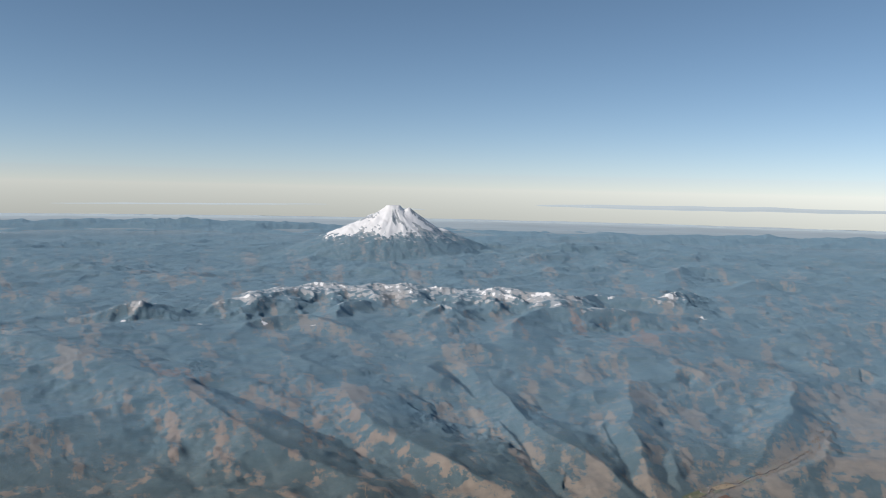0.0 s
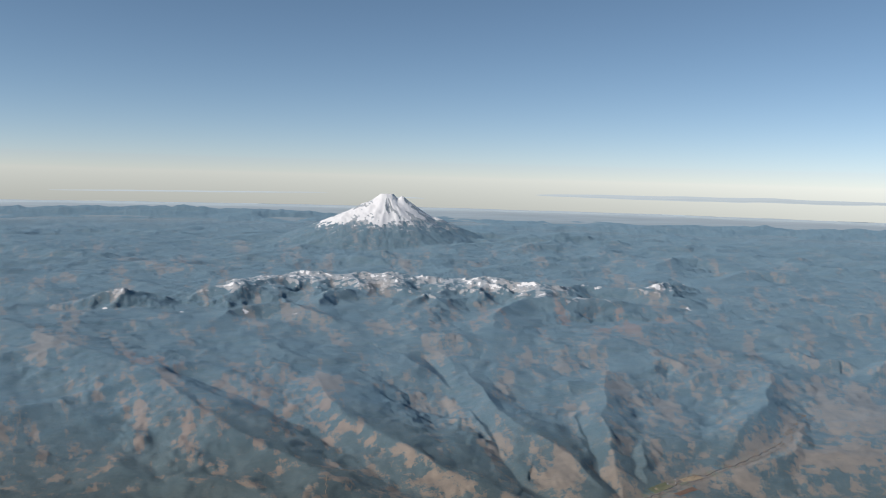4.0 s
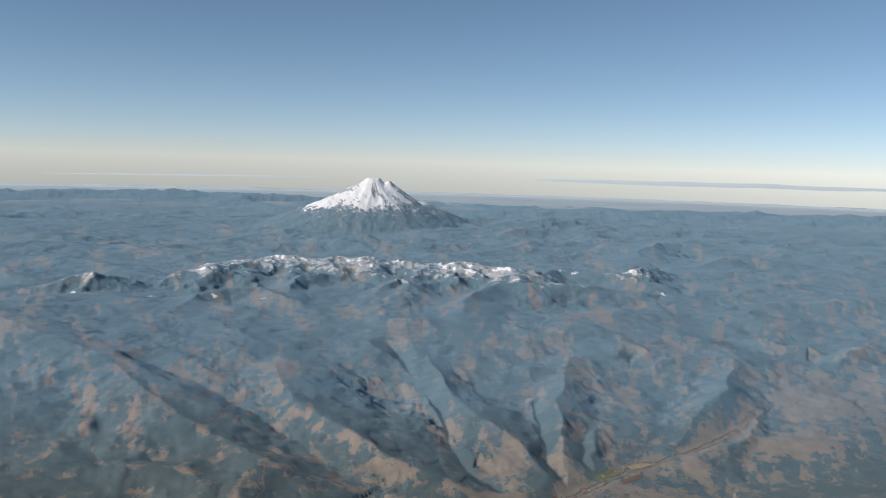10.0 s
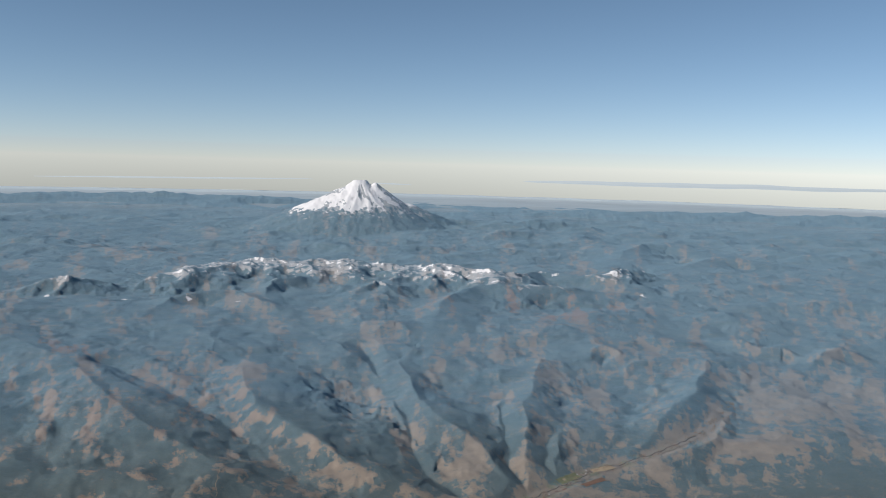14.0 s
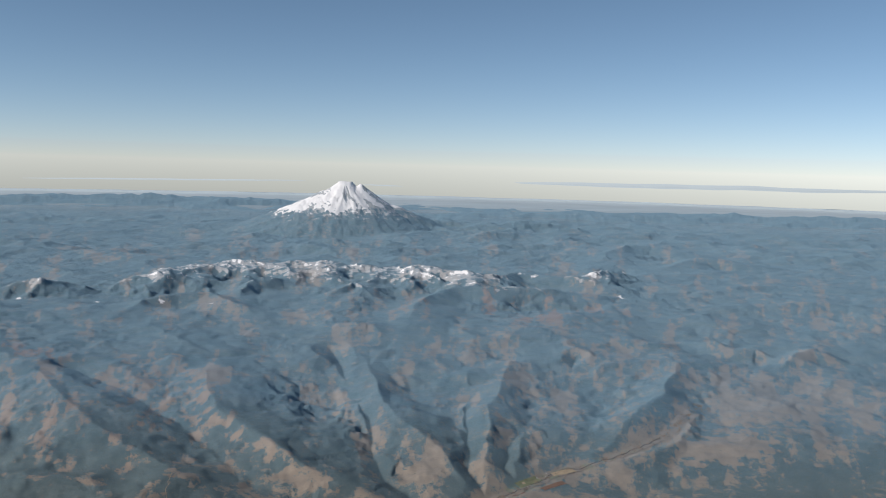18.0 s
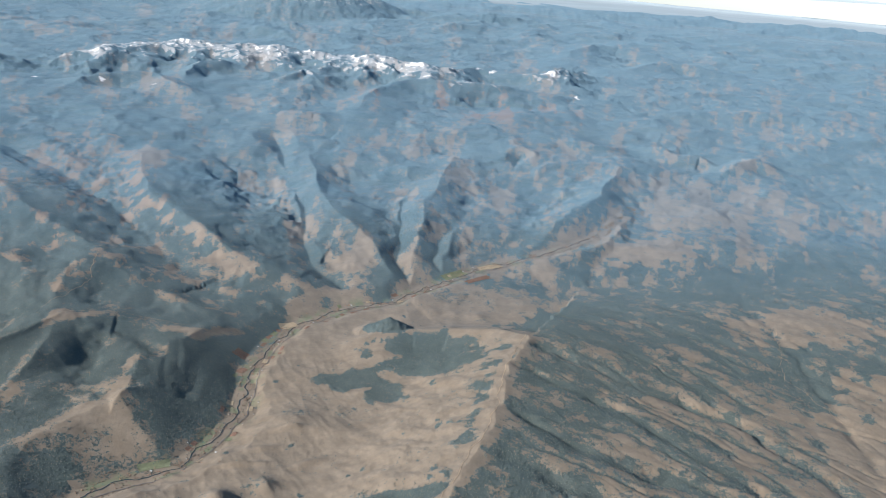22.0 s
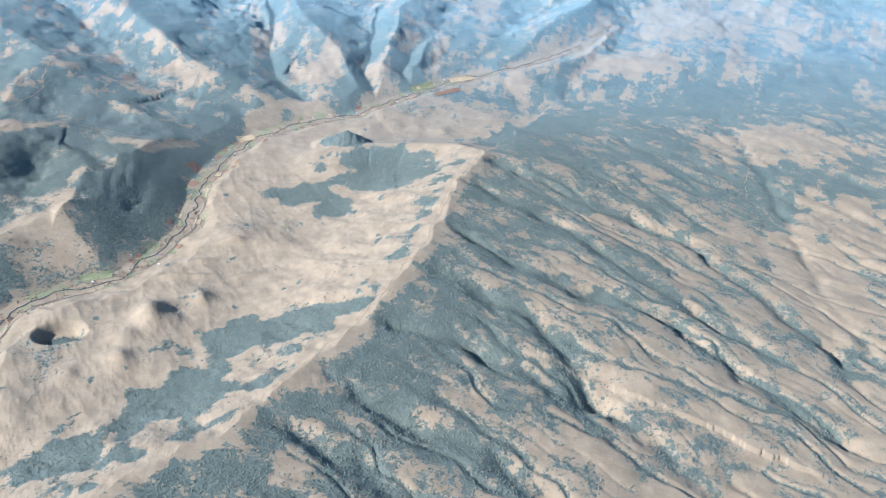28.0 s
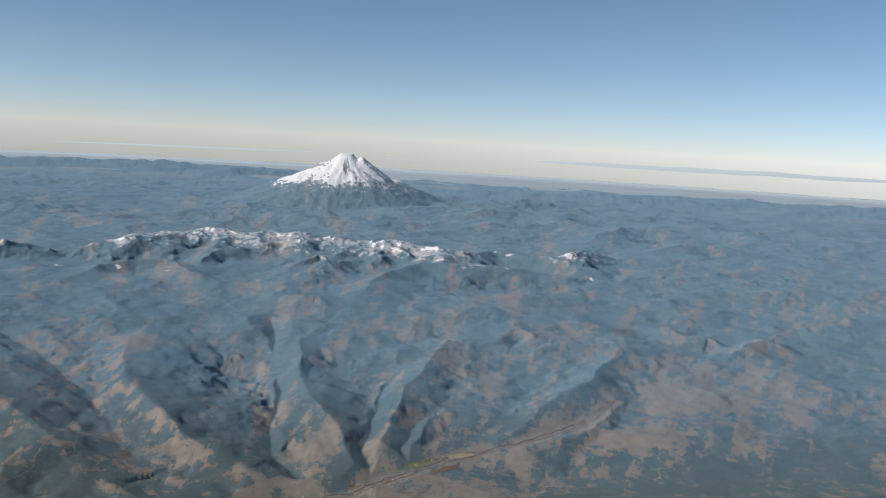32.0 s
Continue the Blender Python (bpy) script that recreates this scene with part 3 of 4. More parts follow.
def cover_of(x, y, z, slope_x, slope_y):
    """What grows or lies at a place: open grass, snow, rock; field, painted distance haze, scorched ground."""
    dr, zr, sr = along(x, y, RIVER, 260.0)
    dc, zc, sc = along(x, y, CREST, 200.0)
    dm, zm, sm = along(x, y, RIM)
    patch, streak = fbm(x / 7, y / 7, 5, 131), fbm((y + 0.5 * x + 0.004 * x * x) / 2.2, (x - 0.55 * y) / 9, 4, 133)
    small = fbm(x / 2.4, y / 2.4, 4, 135)
    steep = np.hypot(slope_x, slope_y)
    sunny = np.clip(slope_x * 0.9 + slope_y * 0.4, -1, 1)   # faces that look to the midday side stay bare
    open_ = 0.165 + 0.16 * patch + 0.3 * small + 0.5 * sunny
    open_ = open_ - 0.05 * smooth(150, 230, y) - 0.03 * smooth(230, 330, y)
    stretch = 1 + np.clip(y - 120, 0, 400) / 160
    glade = fbm(x / (4.2 * stretch), y / (4.2 * stretch), 6, 221, 0.72)
    region = fbm(x / 34, y / 34, 3, 225)
    hills = smooth(92, 112, y)
    open_ = open_ + hills * ((0.8 * np.maximum(glade, -0.25) + 0.3 * region) * (1 - 0.6 * smooth(400, 600, y)) - 0.3 * sunny - 0.04)
    open_ = open_ + 0.12 * bump_at(x, y, 62, 152, 26, 22, 20) - 0.2 * bump_at(x, y, -48, 112, 26, 30) + 0.15 * bump_at(x, y, 40, 165, 60, 45)
    # basin and crest are grassland
    basin = np.where((sr > 0) & (sc < 0), 1.0, 0.0) * smooth(121, 108, y + 3 * small)
    open_ = open_ + (1.0 + 0.3 * patch - open_) * basin
    # wood patches; the last four paint the hollows' shade as dark wood cover
    for cx, cy, rx, ry, turn in ((15.5, 95.0, 6.5, 3.4, -12), (16.5, 90.0, 6.0, 3.4, -8), (7.6, 87.6, 4.6, 2.2, -10), (10.6, 84.4, 2.4, 2.6, -20), (1.0, 52.2, 4.2, 3.7, 30), (7.6, 60.8, 7.2, 2.9, 8), (-5.5, 46.0, 3.6, 2.2, 20), (-14.6, 44.6, 2.2, 1.4, -25), (-10.2, 61.1, 1.5, 1.2, 8), (-15.6, 57.4, 0.9, 0.7, 0), (-16.8, 51.5, 1.5, 1.1, 0)):
        open_ = open_ - basin * 1.25 * smooth(0.24, 0.62, bump_at(x, y, cx, cy, rx, ry, turn) + 0.16 * patch + 0.3 * small)
    open_ = open_ - basin * 0.85 * np.exp(-((dc - 2.0) / 1.5) ** 2) * smooth(-0.1, 0.4, small)
    open_ = open_ - basin * 0.5 * smooth(59, 47, y - 0.7 * x) * smooth(-12, -6, x) * smooth(-0.5, 0.5, patch + small)
    apron = np.where((sc > 0) & (sr > 0), 1.0, 0.0) * smooth(124, 96, y - 0.1 * (x - 26) + 4 * small)
    open_ = open_ + (0.42 + 0.3 * patch + 0.2 * streak + 0.4 * small + 0.35 * sunny + 0.4 * smooth(4, 22, dc) * smooth(95, 75, y) - open_) * apron
    one, two = rills(x, y)
    open_ = open_ - apron * (0.5 * one + 0.22 * two)
    for line in GULLIES:
        d, low, s = along(x, y, line)
        open_ = open_ - apron * 0.45 * np.exp(-(d / 0.9) ** 2)
    open_ = open_ + 0.9 * np.exp(-(dc / 1.15) ** 2) + 0.8 * np.exp(-(dm / 1.8) ** 2)
    # the last, negative patch paints the tan slope's shadow as dark wood
    open_ = open_ + 0.75 * smooth(8, 4, np.hypot(x + 15.4, y - 77.0)) * smooth(1.5, -1.0, (x + 14.0) + 0.6 * (y - 77.5) + 2 * small) + 0.08 * bump_at(x, y, -16, 92, 14, 16) * (1 + small) + 0.9 * bump_at(x, y, -0.8, 106.6, 2.0, 2.4) + 0.8 * bump_at(x, y, 5.6, 111.3, 2.4, 1.5) - 0.7 * bump_at(x, y, 9.6, 111.0, 1.0, 1.6)
    for cx, cy, rx, ry, turn, k in ((55, 134.5, 10, 5.2, 22, 1.0), (67, 105, 12, 6, 8, 0.8), (59.5, 74, 4.6, 11, -12, 0.7), (70, 84, 8, 8, 0, 0.5)):
        open_ = open_ + k * smooth(0.34, 0.5, bump_at(x, y, cx, cy, rx, ry, turn) + 0.25 * small + 0.15 * streak)
    for line, w, k in ((LEFT_RIDGE[4:], 1.6, 0.3), (LEFT_SPURS[0], 1.0, 0.6), (LEFT_SPURS[1], 1.5, 0.7), (LEFT_SPURS[2], 1.6, 0.5), (LEFT_SPURS[4], 0.7, 0.5), (LEFT_SPURS[5], 0.8, 0.45), (LEFT_SPURS[6], 0.8, 0.4)):
        d, top, s = along(x, y, line)
        # tan on the crest; wood cover painted on the right flank as its shade
        open_ = open_ + k * np.exp(-(d / w) ** 2) * (0.75 + 0.9 * patch) - 0.45 * np.where(s > 0, smooth(0.6, 1.6, d) * smooth(5.5, 3.0, d), 0)
    open_ = open_ + 0.35 * bump_at(x, y, 37.5, 130.5, 2.2, 6.5, -25) + 1.0 * bump_at(x, y, 31.8, 134, 0.9) + 1.0 * bump_at(x, y, 34.2, 133.4, 0.7)
    open_ = open_ + 0.6 * bump_at(x, y, 6, 122, 5, 9, -15) + 0.6 * bump_at(x, y, 15, 120, 2.4, 6) - 0.6 * bump_at(x, y, 11.2, 121, 1.3, 8) - 0.6 * bump_at(x, y, 18.8, 121, 1.6, 8)
    d, top, s = along(x, y, BENCH)
    open_ = open_ + 0.55 * np.where(s > 0, np.exp(-((d - 1.6) / 1.5) ** 2), np.exp(-(d / 0.8) ** 2)) * (0.4 + 0.7 * patch + 1.6 * small) - 0.35 * np.where(s < 0, smooth(1, 4, d) * smooth(16, 11, d), 0)
    open_ = open_ + 0.8 * bump_at(x, y, -31, 163, 7, 3.4, -10) + 0.8 * bump_at(x, y, -95, 181, 6, 8) + 0.25 * bump_at(x, y, 40, 131, 2.6, 6, -20)
    open_ = open_ + 0.3 * bump_at(x, y, 72, 168, 22, 26, 30) - 1.0 * smooth(0.35, 0.6, bump_at(x, y, 35, 106, 9.5, 5, 30) + 0.3 * small)
    open_ = open_ + 0.8 * np.exp(-(dr / 2.0) ** 2) * smooth(160, 110, y)
    # the sunny term paints sunlit faces whiter, as added snow cover
    snow = smooth(15.6, 18.8, z + 1.6 * small) * smooth(236, 254, y) * smooth(335, 310, y) * (0.3 + 0.25 * small + 0.15 * patch) + 0.6 * sunny * smooth(16.5, 18.5, z) * smooth(236, 254, y)
    snow = np.maximum(snow, 0.6 * smooth(15.6, 17.2, z + patch) * smooth(330, 350, y) * smooth(480, 430, y) * smooth(0.1, 0.5, fbm(x / 9, y / 9, 4, 137)))
    for cx, cy, rx, ry, k in ((-16.5, 254, 4, 5, 0.5), (-7.5, 206, 4, 5, 0.55), (122, 438, 17, 13, 0.5), (138, 369, 17, 9, 0.5), (-50, 232, 5, 5, 0.45), (-65, 234, 5, 4, 0.4),
                              (79, 200, 6, 9, 0.6), (96, 191, 9, 5, 0.6), (75, 172, 15, 8, 0.35), (-13, 163, 4, 2, 0.3), (-60, 262, 8, 7, 0.35), (68, 292, 7, 7, 0.3)):
        open_ = open_ + k * bump_at(x, y, cx, cy, rx, ry) * (0.75 + 0.9 * glade)
    for cx, cy, rr in ((-104, 241, 3.5), (-82, 239, 3), (85, 314, 4), (70.6, 268, 2.5), (67.6, 293, 4), (-63, 234, 2.5), (-49, 231, 2.5), (-115, 281, 5), (46, 297, 4)):
        snow = snow + 0.5 * bump_at(x, y, cx, cy, rr) * (0.85 + 0.8 * small)
    rv, va = np.hypot(x - VX, y - VY), np.arctan2(y - VY, x - VX)
    bare = 0.95 * fbm(va * 5, rv / 26, 4, 139, 0.6) + 0.2 * fbm(x / 5, y / 5, 3, 143) - 0.02
    snow = np.where(rv < 60, 0.95 * smooth(19.0, 30.0, z + 4.0 * patch + 2.5 * small - 3.5 * np.cos(va + 0.3) * smooth(8, 20, rv)) - (0.7 + 0.5 * smooth(36, 24, z)) * smooth(0.1, 0.6, bare) * smooth(2, 9, rv) - smooth(42, 58, rv), snow)
    rock = smooth(15.4, 18.0, z + 1.0 * patch + 1.2 * small) * smooth(232, 250, y) * smooth(345, 315, y) * (0.6 + 0.7 * sunny + 0.3 * small) + 0.3 * smooth(0.7, 1.1, steep)
    rock = np.where(rv < 60, 0.62 * smooth(18.0, 27.0, z + 4 * small + 3 * patch), rock)
    open_ = open_ - 2.4 * smooth(0.2, 0.45, bump_at(x, y, 11.2, 100.6, 2.8, 2.4))
    fld = np.exp(-(dr / 1.4) ** 2) * smooth(0.0, 0.5, fbm(x / 2, y / 2, 3, 141)) * smooth(140, 120, y) * np.where(dr > 0.25, 1, 0) * 0.7
    # amount of haze painted into the colours, by distance and not by height
    haze_far = 0.5 * smooth(84, 180, y) + 0.3 * smooth(300, 560, y) + 0.2 * smooth(540, 900, y)
    burn = smooth(0.3, 0.9, bump_at(x, y, 35, 240, 46, 30) + bump_at(x, y, -72, 172, 12, 6, -35)) * 0.8 + 0.3 * bump_at(x, y, -48, 140, 26, 34, 20)
    open_ = open_ + 0.25 * burn
    return open_, snow, rock, fld, haze_far, burn


def spread(stops):
    """Values that pass the stops (value, number of steps to the next)."""
    out = []
    for (a, n), (b, _) in zip(stops, stops[1:]):
        out.append(np.geomspace(a, b, n, endpoint=False))
    return np.concatenate(out + [[stops[-1][0]]])


radii = spread(((3.0, 84), (70.0, 310), (130.0, 250), (320.0, 180), (680.0, 90), (2900.0, 1)))
front = np.linspace(-34, 31, 1200)
turns = np.radians(np.concatenate([np.linspace(-180, -45, 60)[:-1], np.linspace(-45, -34, 32)[:-1], front, np.linspace(31, 45, 36)[1:], np.linspace(45, 180, 60)[1:-1]]))
NR, NT = len(radii), len(turns)
A, Rr = np.meshgrid(turns, radii)
GX, GY = (CX + Rr * np.sin(A)), (CY + Rr * np.cos(A))
GX, GY = GX.astype(np.float32), GY.astype(np.float32)
GZ = np.zeros_like(GX)


def tiles():
    for i in range(0, NR, 60):
        for j in range(0, NT, 140):
            yield slice(i, i + 60), slice(j, j + 140)


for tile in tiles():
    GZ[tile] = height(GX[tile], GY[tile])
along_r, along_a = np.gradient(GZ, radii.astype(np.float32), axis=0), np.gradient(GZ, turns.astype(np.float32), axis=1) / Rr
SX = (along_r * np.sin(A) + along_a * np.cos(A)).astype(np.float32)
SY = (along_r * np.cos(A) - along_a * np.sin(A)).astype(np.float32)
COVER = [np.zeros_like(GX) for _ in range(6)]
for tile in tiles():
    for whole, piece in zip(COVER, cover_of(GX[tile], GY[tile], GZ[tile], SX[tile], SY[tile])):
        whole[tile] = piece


def sheet(name, pick):
    """The part of the land whose cells are picked, as one mesh that shares its rim with the rest."""
    idx = np.arange(NR * NT).reshape(NR, NT)
    right = np.roll(idx, -1, axis=1)
    quads = np.stack([idx[:-1], right[:-1], right[1:], idx[1:]], -1)[:, :, ::-1][pick]
    used, inverse = np.unique(quads.ravel(), return_inverse=True)
    me = bpy.data.meshes.new(name)
    me.vertices.add(len(used))
    co = np.stack([GX, GY, sunk(GX, GY, GZ)], -1).reshape(-1, 3)[used]
    me.vertices.foreach_set("co", co.astype(np.float32).ravel())
    me.loops.add(len(inverse))
    me.loops.foreach_set("vertex_index", inverse.astype(np.int32))
    me.polygons.add(len(quads))
    me.polygons.foreach_set("loop_start", np.arange(0, len(inverse), 4, dtype=np.int32))
    me.polygons.foreach_set("use_smooth", np.ones(len(quads), bool))
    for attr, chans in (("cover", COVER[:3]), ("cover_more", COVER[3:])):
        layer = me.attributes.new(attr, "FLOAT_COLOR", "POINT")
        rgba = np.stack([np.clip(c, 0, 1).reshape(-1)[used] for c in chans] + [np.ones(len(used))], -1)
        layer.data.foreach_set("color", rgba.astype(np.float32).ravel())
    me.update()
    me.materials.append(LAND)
    return new(name, me)


mx, my = GX[:-1], GY[:-1]
taken = np.zeros(mx.shape, bool)


def landform(name, pick, label, category, split=()):
    """A landform as a thing: its stretch of the land, whole or in named parts."""
    global taken
    pick = pick & ~taken
    taken = taken | pick
    if not split:
        return tagged(sheet(name, pick), label, category)
    ob = tagged(new(name), label, category)
    for part_name, mask in split:
        piece = sheet(part_name, pick & mask)
        piece.parent = ob
    return ob


v_far = np.hypot(mx - VX, my - VY)
landform("volcano", v_far < 46, "snow-covered volcano with dark rock ribs above forested foothills", "mountain",
         (("summit_cap", v_far < 11), ("snow_cone", (v_far >= 11) & (v_far < 27)), ("rocky_flank", v_far >= 27)))
d_snow = along(mx, my, SNOW_RIDGE)[0]
tops = np.array([-72.0, -56.0, -40.0, -24.0, -8.0, 8.0, 24.0])
nearest = np.argmin(np.abs(mx[..., None] - tops), -1)
landform("mountain_ridge", d_snow < 15, "jagged rocky mountain ridge dusted with snow above woods", "mountain ridge",
         [("peak", nearest == k) for k in range(len(tops))])
landform("snowy_peak", np.hypot(mx + 102.9, my - 251.6) < 8, "lone peak with a snow-dusted top among woods", "mountain")
landform("snowy_peak", np.hypot(mx - 67.8, my - 293.8) < 9, "lone peak with patchy snow among dark woods", "mountain")
d_bench, _, s_bench = along(mx, my, BENCH)
landform("mesa", (d_bench < np.where(s_bench > 0, 7.0, 11.0)), "wooded mesa with a bare tan scarp", "mesa",
         (("scarp", s_bench > 0), ("top", s_bench <= 0)))
landform("butte", np.hypot(mx - 11.2, my - 100.6) < 2.6, "small steep butte with a dark wooded face", "butte")
landform("hill", np.hypot(mx + 15.2, my - 77.8) < 4.6, "ribbed tan hill above the river pasture", "hill")
d_crest, _, s_crest = along(mx, my, CREST, 200.0)
landform("ridge", (d_crest < 3.0) & (my > 36), "long grassy ridge crest with conifers along one side", "ridge",
         (("grassy_side", s_crest <= 0), ("wooded_side", s_crest > 0)))
ground = tagged(sheet("ground", ~taken), "hilly land of dry tan grass and blue-green conifer woods", "ground", kind="structure")


# ---- woods of single trees on the near slopes ----
def part(name, verts, faces, mat, parent=None, label=""):
    me = bpy.data.meshes.new(name)
    me.from_pydata(verts, [], faces)
    me.materials.append(mat)
    ob = new(name, me)
    ob.parent = parent
    return tagged(ob, label)


def ground_at(x, y):
    x, y = np.atleast_1d(np.asarray(x, np.float32)), np.atleast_1d(np.asarray(y, np.float32))
    return sunk(x, y, height(x, y))


def needle_material():
    m, t, b = material("conifer_needles")
    g = t.nodes.new("ShaderNodeNewGeometry")
    tone = ramp(t, g.outputs["Random Per Island"], ((0.0, (0.07, 0.092, 0.08)), (0.6, (0.1, 0.122, 0.102)), (0.88, (0.14, 0.15, 0.115)), (1.0, (0.19, 0.165, 0.115))))
    t.links.new(tone, b.inputs["Base Color"])
    b.inputs["Roughness"].default_value = 0.7
    haze_sheen(t, b)
    b.inputs["Sheen Weight"].default_value = 0.1
    return m


def conifers(name, picks, seed, tall, label):
    """One object of many small trees, standing in picked cells (row, column) of the land."""
    rng = np.random.default_rng(seed)
    i, j = picks
    n = len(i)
    u, v = rng.random(n), rng.random(n)

    def at(grid):
        return (grid[i, j] * (1 - u) + grid[i + 1, j] * u) * (1 - v) + (grid[i, j + 1] * (1 - u) + grid[i + 1, j + 1] * u) * v

    x, y = at(GX), at(GY)
    z = sunk(x, y, at(GZ)) - 0.02
    h = tall * rng.uniform(0.65, 1.35, n)
    w = h * rng.uniform(0.26, 0.4, n)
    turn = rng.uniform(0, 6.28, n)
    rows, sides = [], 5
    for k in range(sides):
        a = turn + 2 * np.pi * k / sides
        q = w * rng.uniform(0.75, 1.2, n)
        rows.append(np.stack([x + q * np.cos(a), y + q * np.sin(a), z + h * rng.uniform(0.0, 0.16, n)], -1))
    for k in range(sides):
        a = turn + 2 * np.pi * (k + 0.5) / sides
        q = w * rng.uniform(0.45, 0.75, n)
        rows.append(np.stack([x + q * np.cos(a), y + q * np.sin(a), z + h * rng.uniform(0.45, 0.6, n)], -1))
    rows.append(np.stack([x + rng.normal(0, 0.01, n), y + rng.normal(0, 0.01, n), z + h], -1))
    co = np.stack(rows, 1)
    faces = []
    for k in range(sides):
        m = (k + 1) % sides
        faces += [(k, m, sides + k), (sides + k, m, sides + m), (sides + k, sides + m, 2 * sides)]
    faces = np.array(faces)
    loops = (faces[None] + (np.arange(n) * (2 * sides + 1))[:, None, None]).reshape(-1).astype(np.int32)
    me = bpy.data.meshes.new(name)
    me.vertices.add(n * (2 * sides + 1))
    me.vertices.foreach_set("co", co.astype(np.float32).ravel())
    me.loops.add(len(loops))
    me.loops.foreach_set("vertex_index", loops)
    me.polygons.add(len(loops) // 3)
    me.polygons.foreach_set("loop_start", np.arange(0, len(loops), 3, dtype=np.int32))
    me.update()
    me.materials.append(NEEDLES)
    return tagged(new(name, me), label, "trees", kind="stuff")


NEEDLES = needle_material()
rng = np.random.default_rng(4)
cell = np.gradient(radii)[:, None] * np.gradient(turns)[None, :] * Rr
grain = fbm(GX[:600] * 1.3, GY[:600] * 1.3, 4, 151) * 0.75
chance = np.zeros_like(GX)
wooded = smooth(0.56, 0.40, COVER[0][:600] + grain) * (1 - np.clip(COVER[3][:600], 0, 1))
wooded *= smooth(0.98, 0.75, COVER[0][:600])
chance[:600] = cell[:600] * (36.0 * wooded + 0.06)
chance[:600] *= smooth(150, 112, GY[:600]) * np.where(np.abs(A[:600]) < 0.7, 1, 0) * np.where(GY[:600] > 30, 1, 0)
river_near = along(GX[:600], GY[:600], RIVER, 260.0)[0]
chance[:600] *= np.where(river_near < 0.35, 0, 1)
drawn = rng.random(GX.shape) < chance
drawn[-1], drawn[:, -1] = False, False
east_side = (along(GX, GY, CREST, 200.0)[2] > 0)
conifers("ridge_trees", np.nonzero(drawn & east_side), 5, 0.125, "scattered blue-green conifers on the gullied ridge slope")
conifers("valley_trees", np.nonzero(drawn & ~east_side), 6, 0.12, "scattered blue-green conifers on the valley's hillsides")


# leafless and rust-brown trees along the river
def leaf_material():
    m, t, b = material("autumn_leaves")
    g = t.nodes.new("ShaderNodeNewGeometry")
    tone = ramp(t, g.outputs["Random Per Island"], ((0.0, (0.1, 0.1, 0.085)), (0.4, (0.19, 0.15, 0.115)), (0.75, (0.27, 0.18, 0.125)), (1.0, (0.34, 0.2, 0.13))))
    t.links.new(tone, b.inputs["Base Color"])
    b.inputs["Roughness"].default_value = 0.8
    return m


def river_trees(label):
    rng = np.random.default_rng(31)
    line = np.array([p[:2] for p in RIVER if 28 < p[1] < 160])
    run = np.concatenate([[0], np.cumsum(np.hypot(*np.diff(line, axis=0).T))])
    n = 4200
    s = rng.uniform(0, run[-1], n)
    side = rng.normal(0, 0.75, n)
    keep = fbm(s / 2.0, side / 1.2, 3, 191) + rng.normal(0, 0.25, n) > 0.0
    s, side = s[keep], side[keep]
    x, y = np.interp(s, run, line[:, 0]) + side * 0.8, np.interp(s, run, line[:, 1]) - side * 0.6
    z = ground_at(x, y)
    n = len(x)
    size = rng.uniform(0.04, 0.078, n)
    ball = [(0, 0, 1.5)] + [(math.cos(a), math.sin(a), 0.9) for a in np.arange(5) * 1.2566] + [(0.6 * math.cos(a), 0.6 * math.sin(a), 0.0) for a in np.arange(5) * 1.2566]
    faces = [(0, 1 + k, 1 + (k + 1) % 5) for k in range(5)]
    for k in range(5):
        m = (k + 1) % 5
        faces += [(1 + k, 6 + k, 1 + m), (1 + m, 6 + k, 6 + m)]
    co = np.array(ball)[None] * size[:, None, None] * rng.uniform(0.75, 1.25, (n, 11, 1)) + np.stack([x, y, z], -1)[:, None]
    loops = (np.array(faces)[None] + (np.arange(n) * 11)[:, None, None]).reshape(-1).astype(np.int32)
    me = bpy.data.meshes.new("river_trees")
    me.vertices.add(n * 11)
    me.vertices.foreach_set("co", co.astype(np.float32).ravel())
    me.loops.add(len(loops))
    me.loops.foreach_set("vertex_index", loops)
    me.polygons.add(len(loops) // 3)
    me.polygons.foreach_set("loop_start", np.arange(0, len(loops), 3, dtype=np.int32))
    me.update()
    me.materials.append(leaf_material())
    return tagged(new("river_trees", me), label, "trees", kind="stuff")


river_trees("rust-brown and bare trees lining the river")


# ---- river, road, fields and houses in the valley ----
WATER = plain("river_water", (0.05, 0.075, 0.085), 0.15, 0.2, 0.8)
ASPHALT = plain("road_asphalt", (0.16, 0.15, 0.145), 0.9, 0.15, 2.0)
DIRT = plain("dirt_track", (0.38, 0.29, 0.2), 0.95, 0.15, 2.0)


def resample(line, gap):
    pts = np.array([p[:2] for p in line], float)
    seg = np.hypot(*np.diff(pts, axis=0).T)
    run = np.concatenate([[0], np.cumsum(seg)])
    s = np.arange(0, run[-1], gap)
    x, y = np.interp(s, run, pts[:, 0]), np.interp(s, run, pts[:, 1])
    k = max(3, int(2.0 / gap) | 1)
    pad = np.ones(k) / k
    soft = [np.convolve(np.pad(v, k // 2, mode="edge"), pad, "valid") for v in (x, y)]
    return soft[0], soft[1]


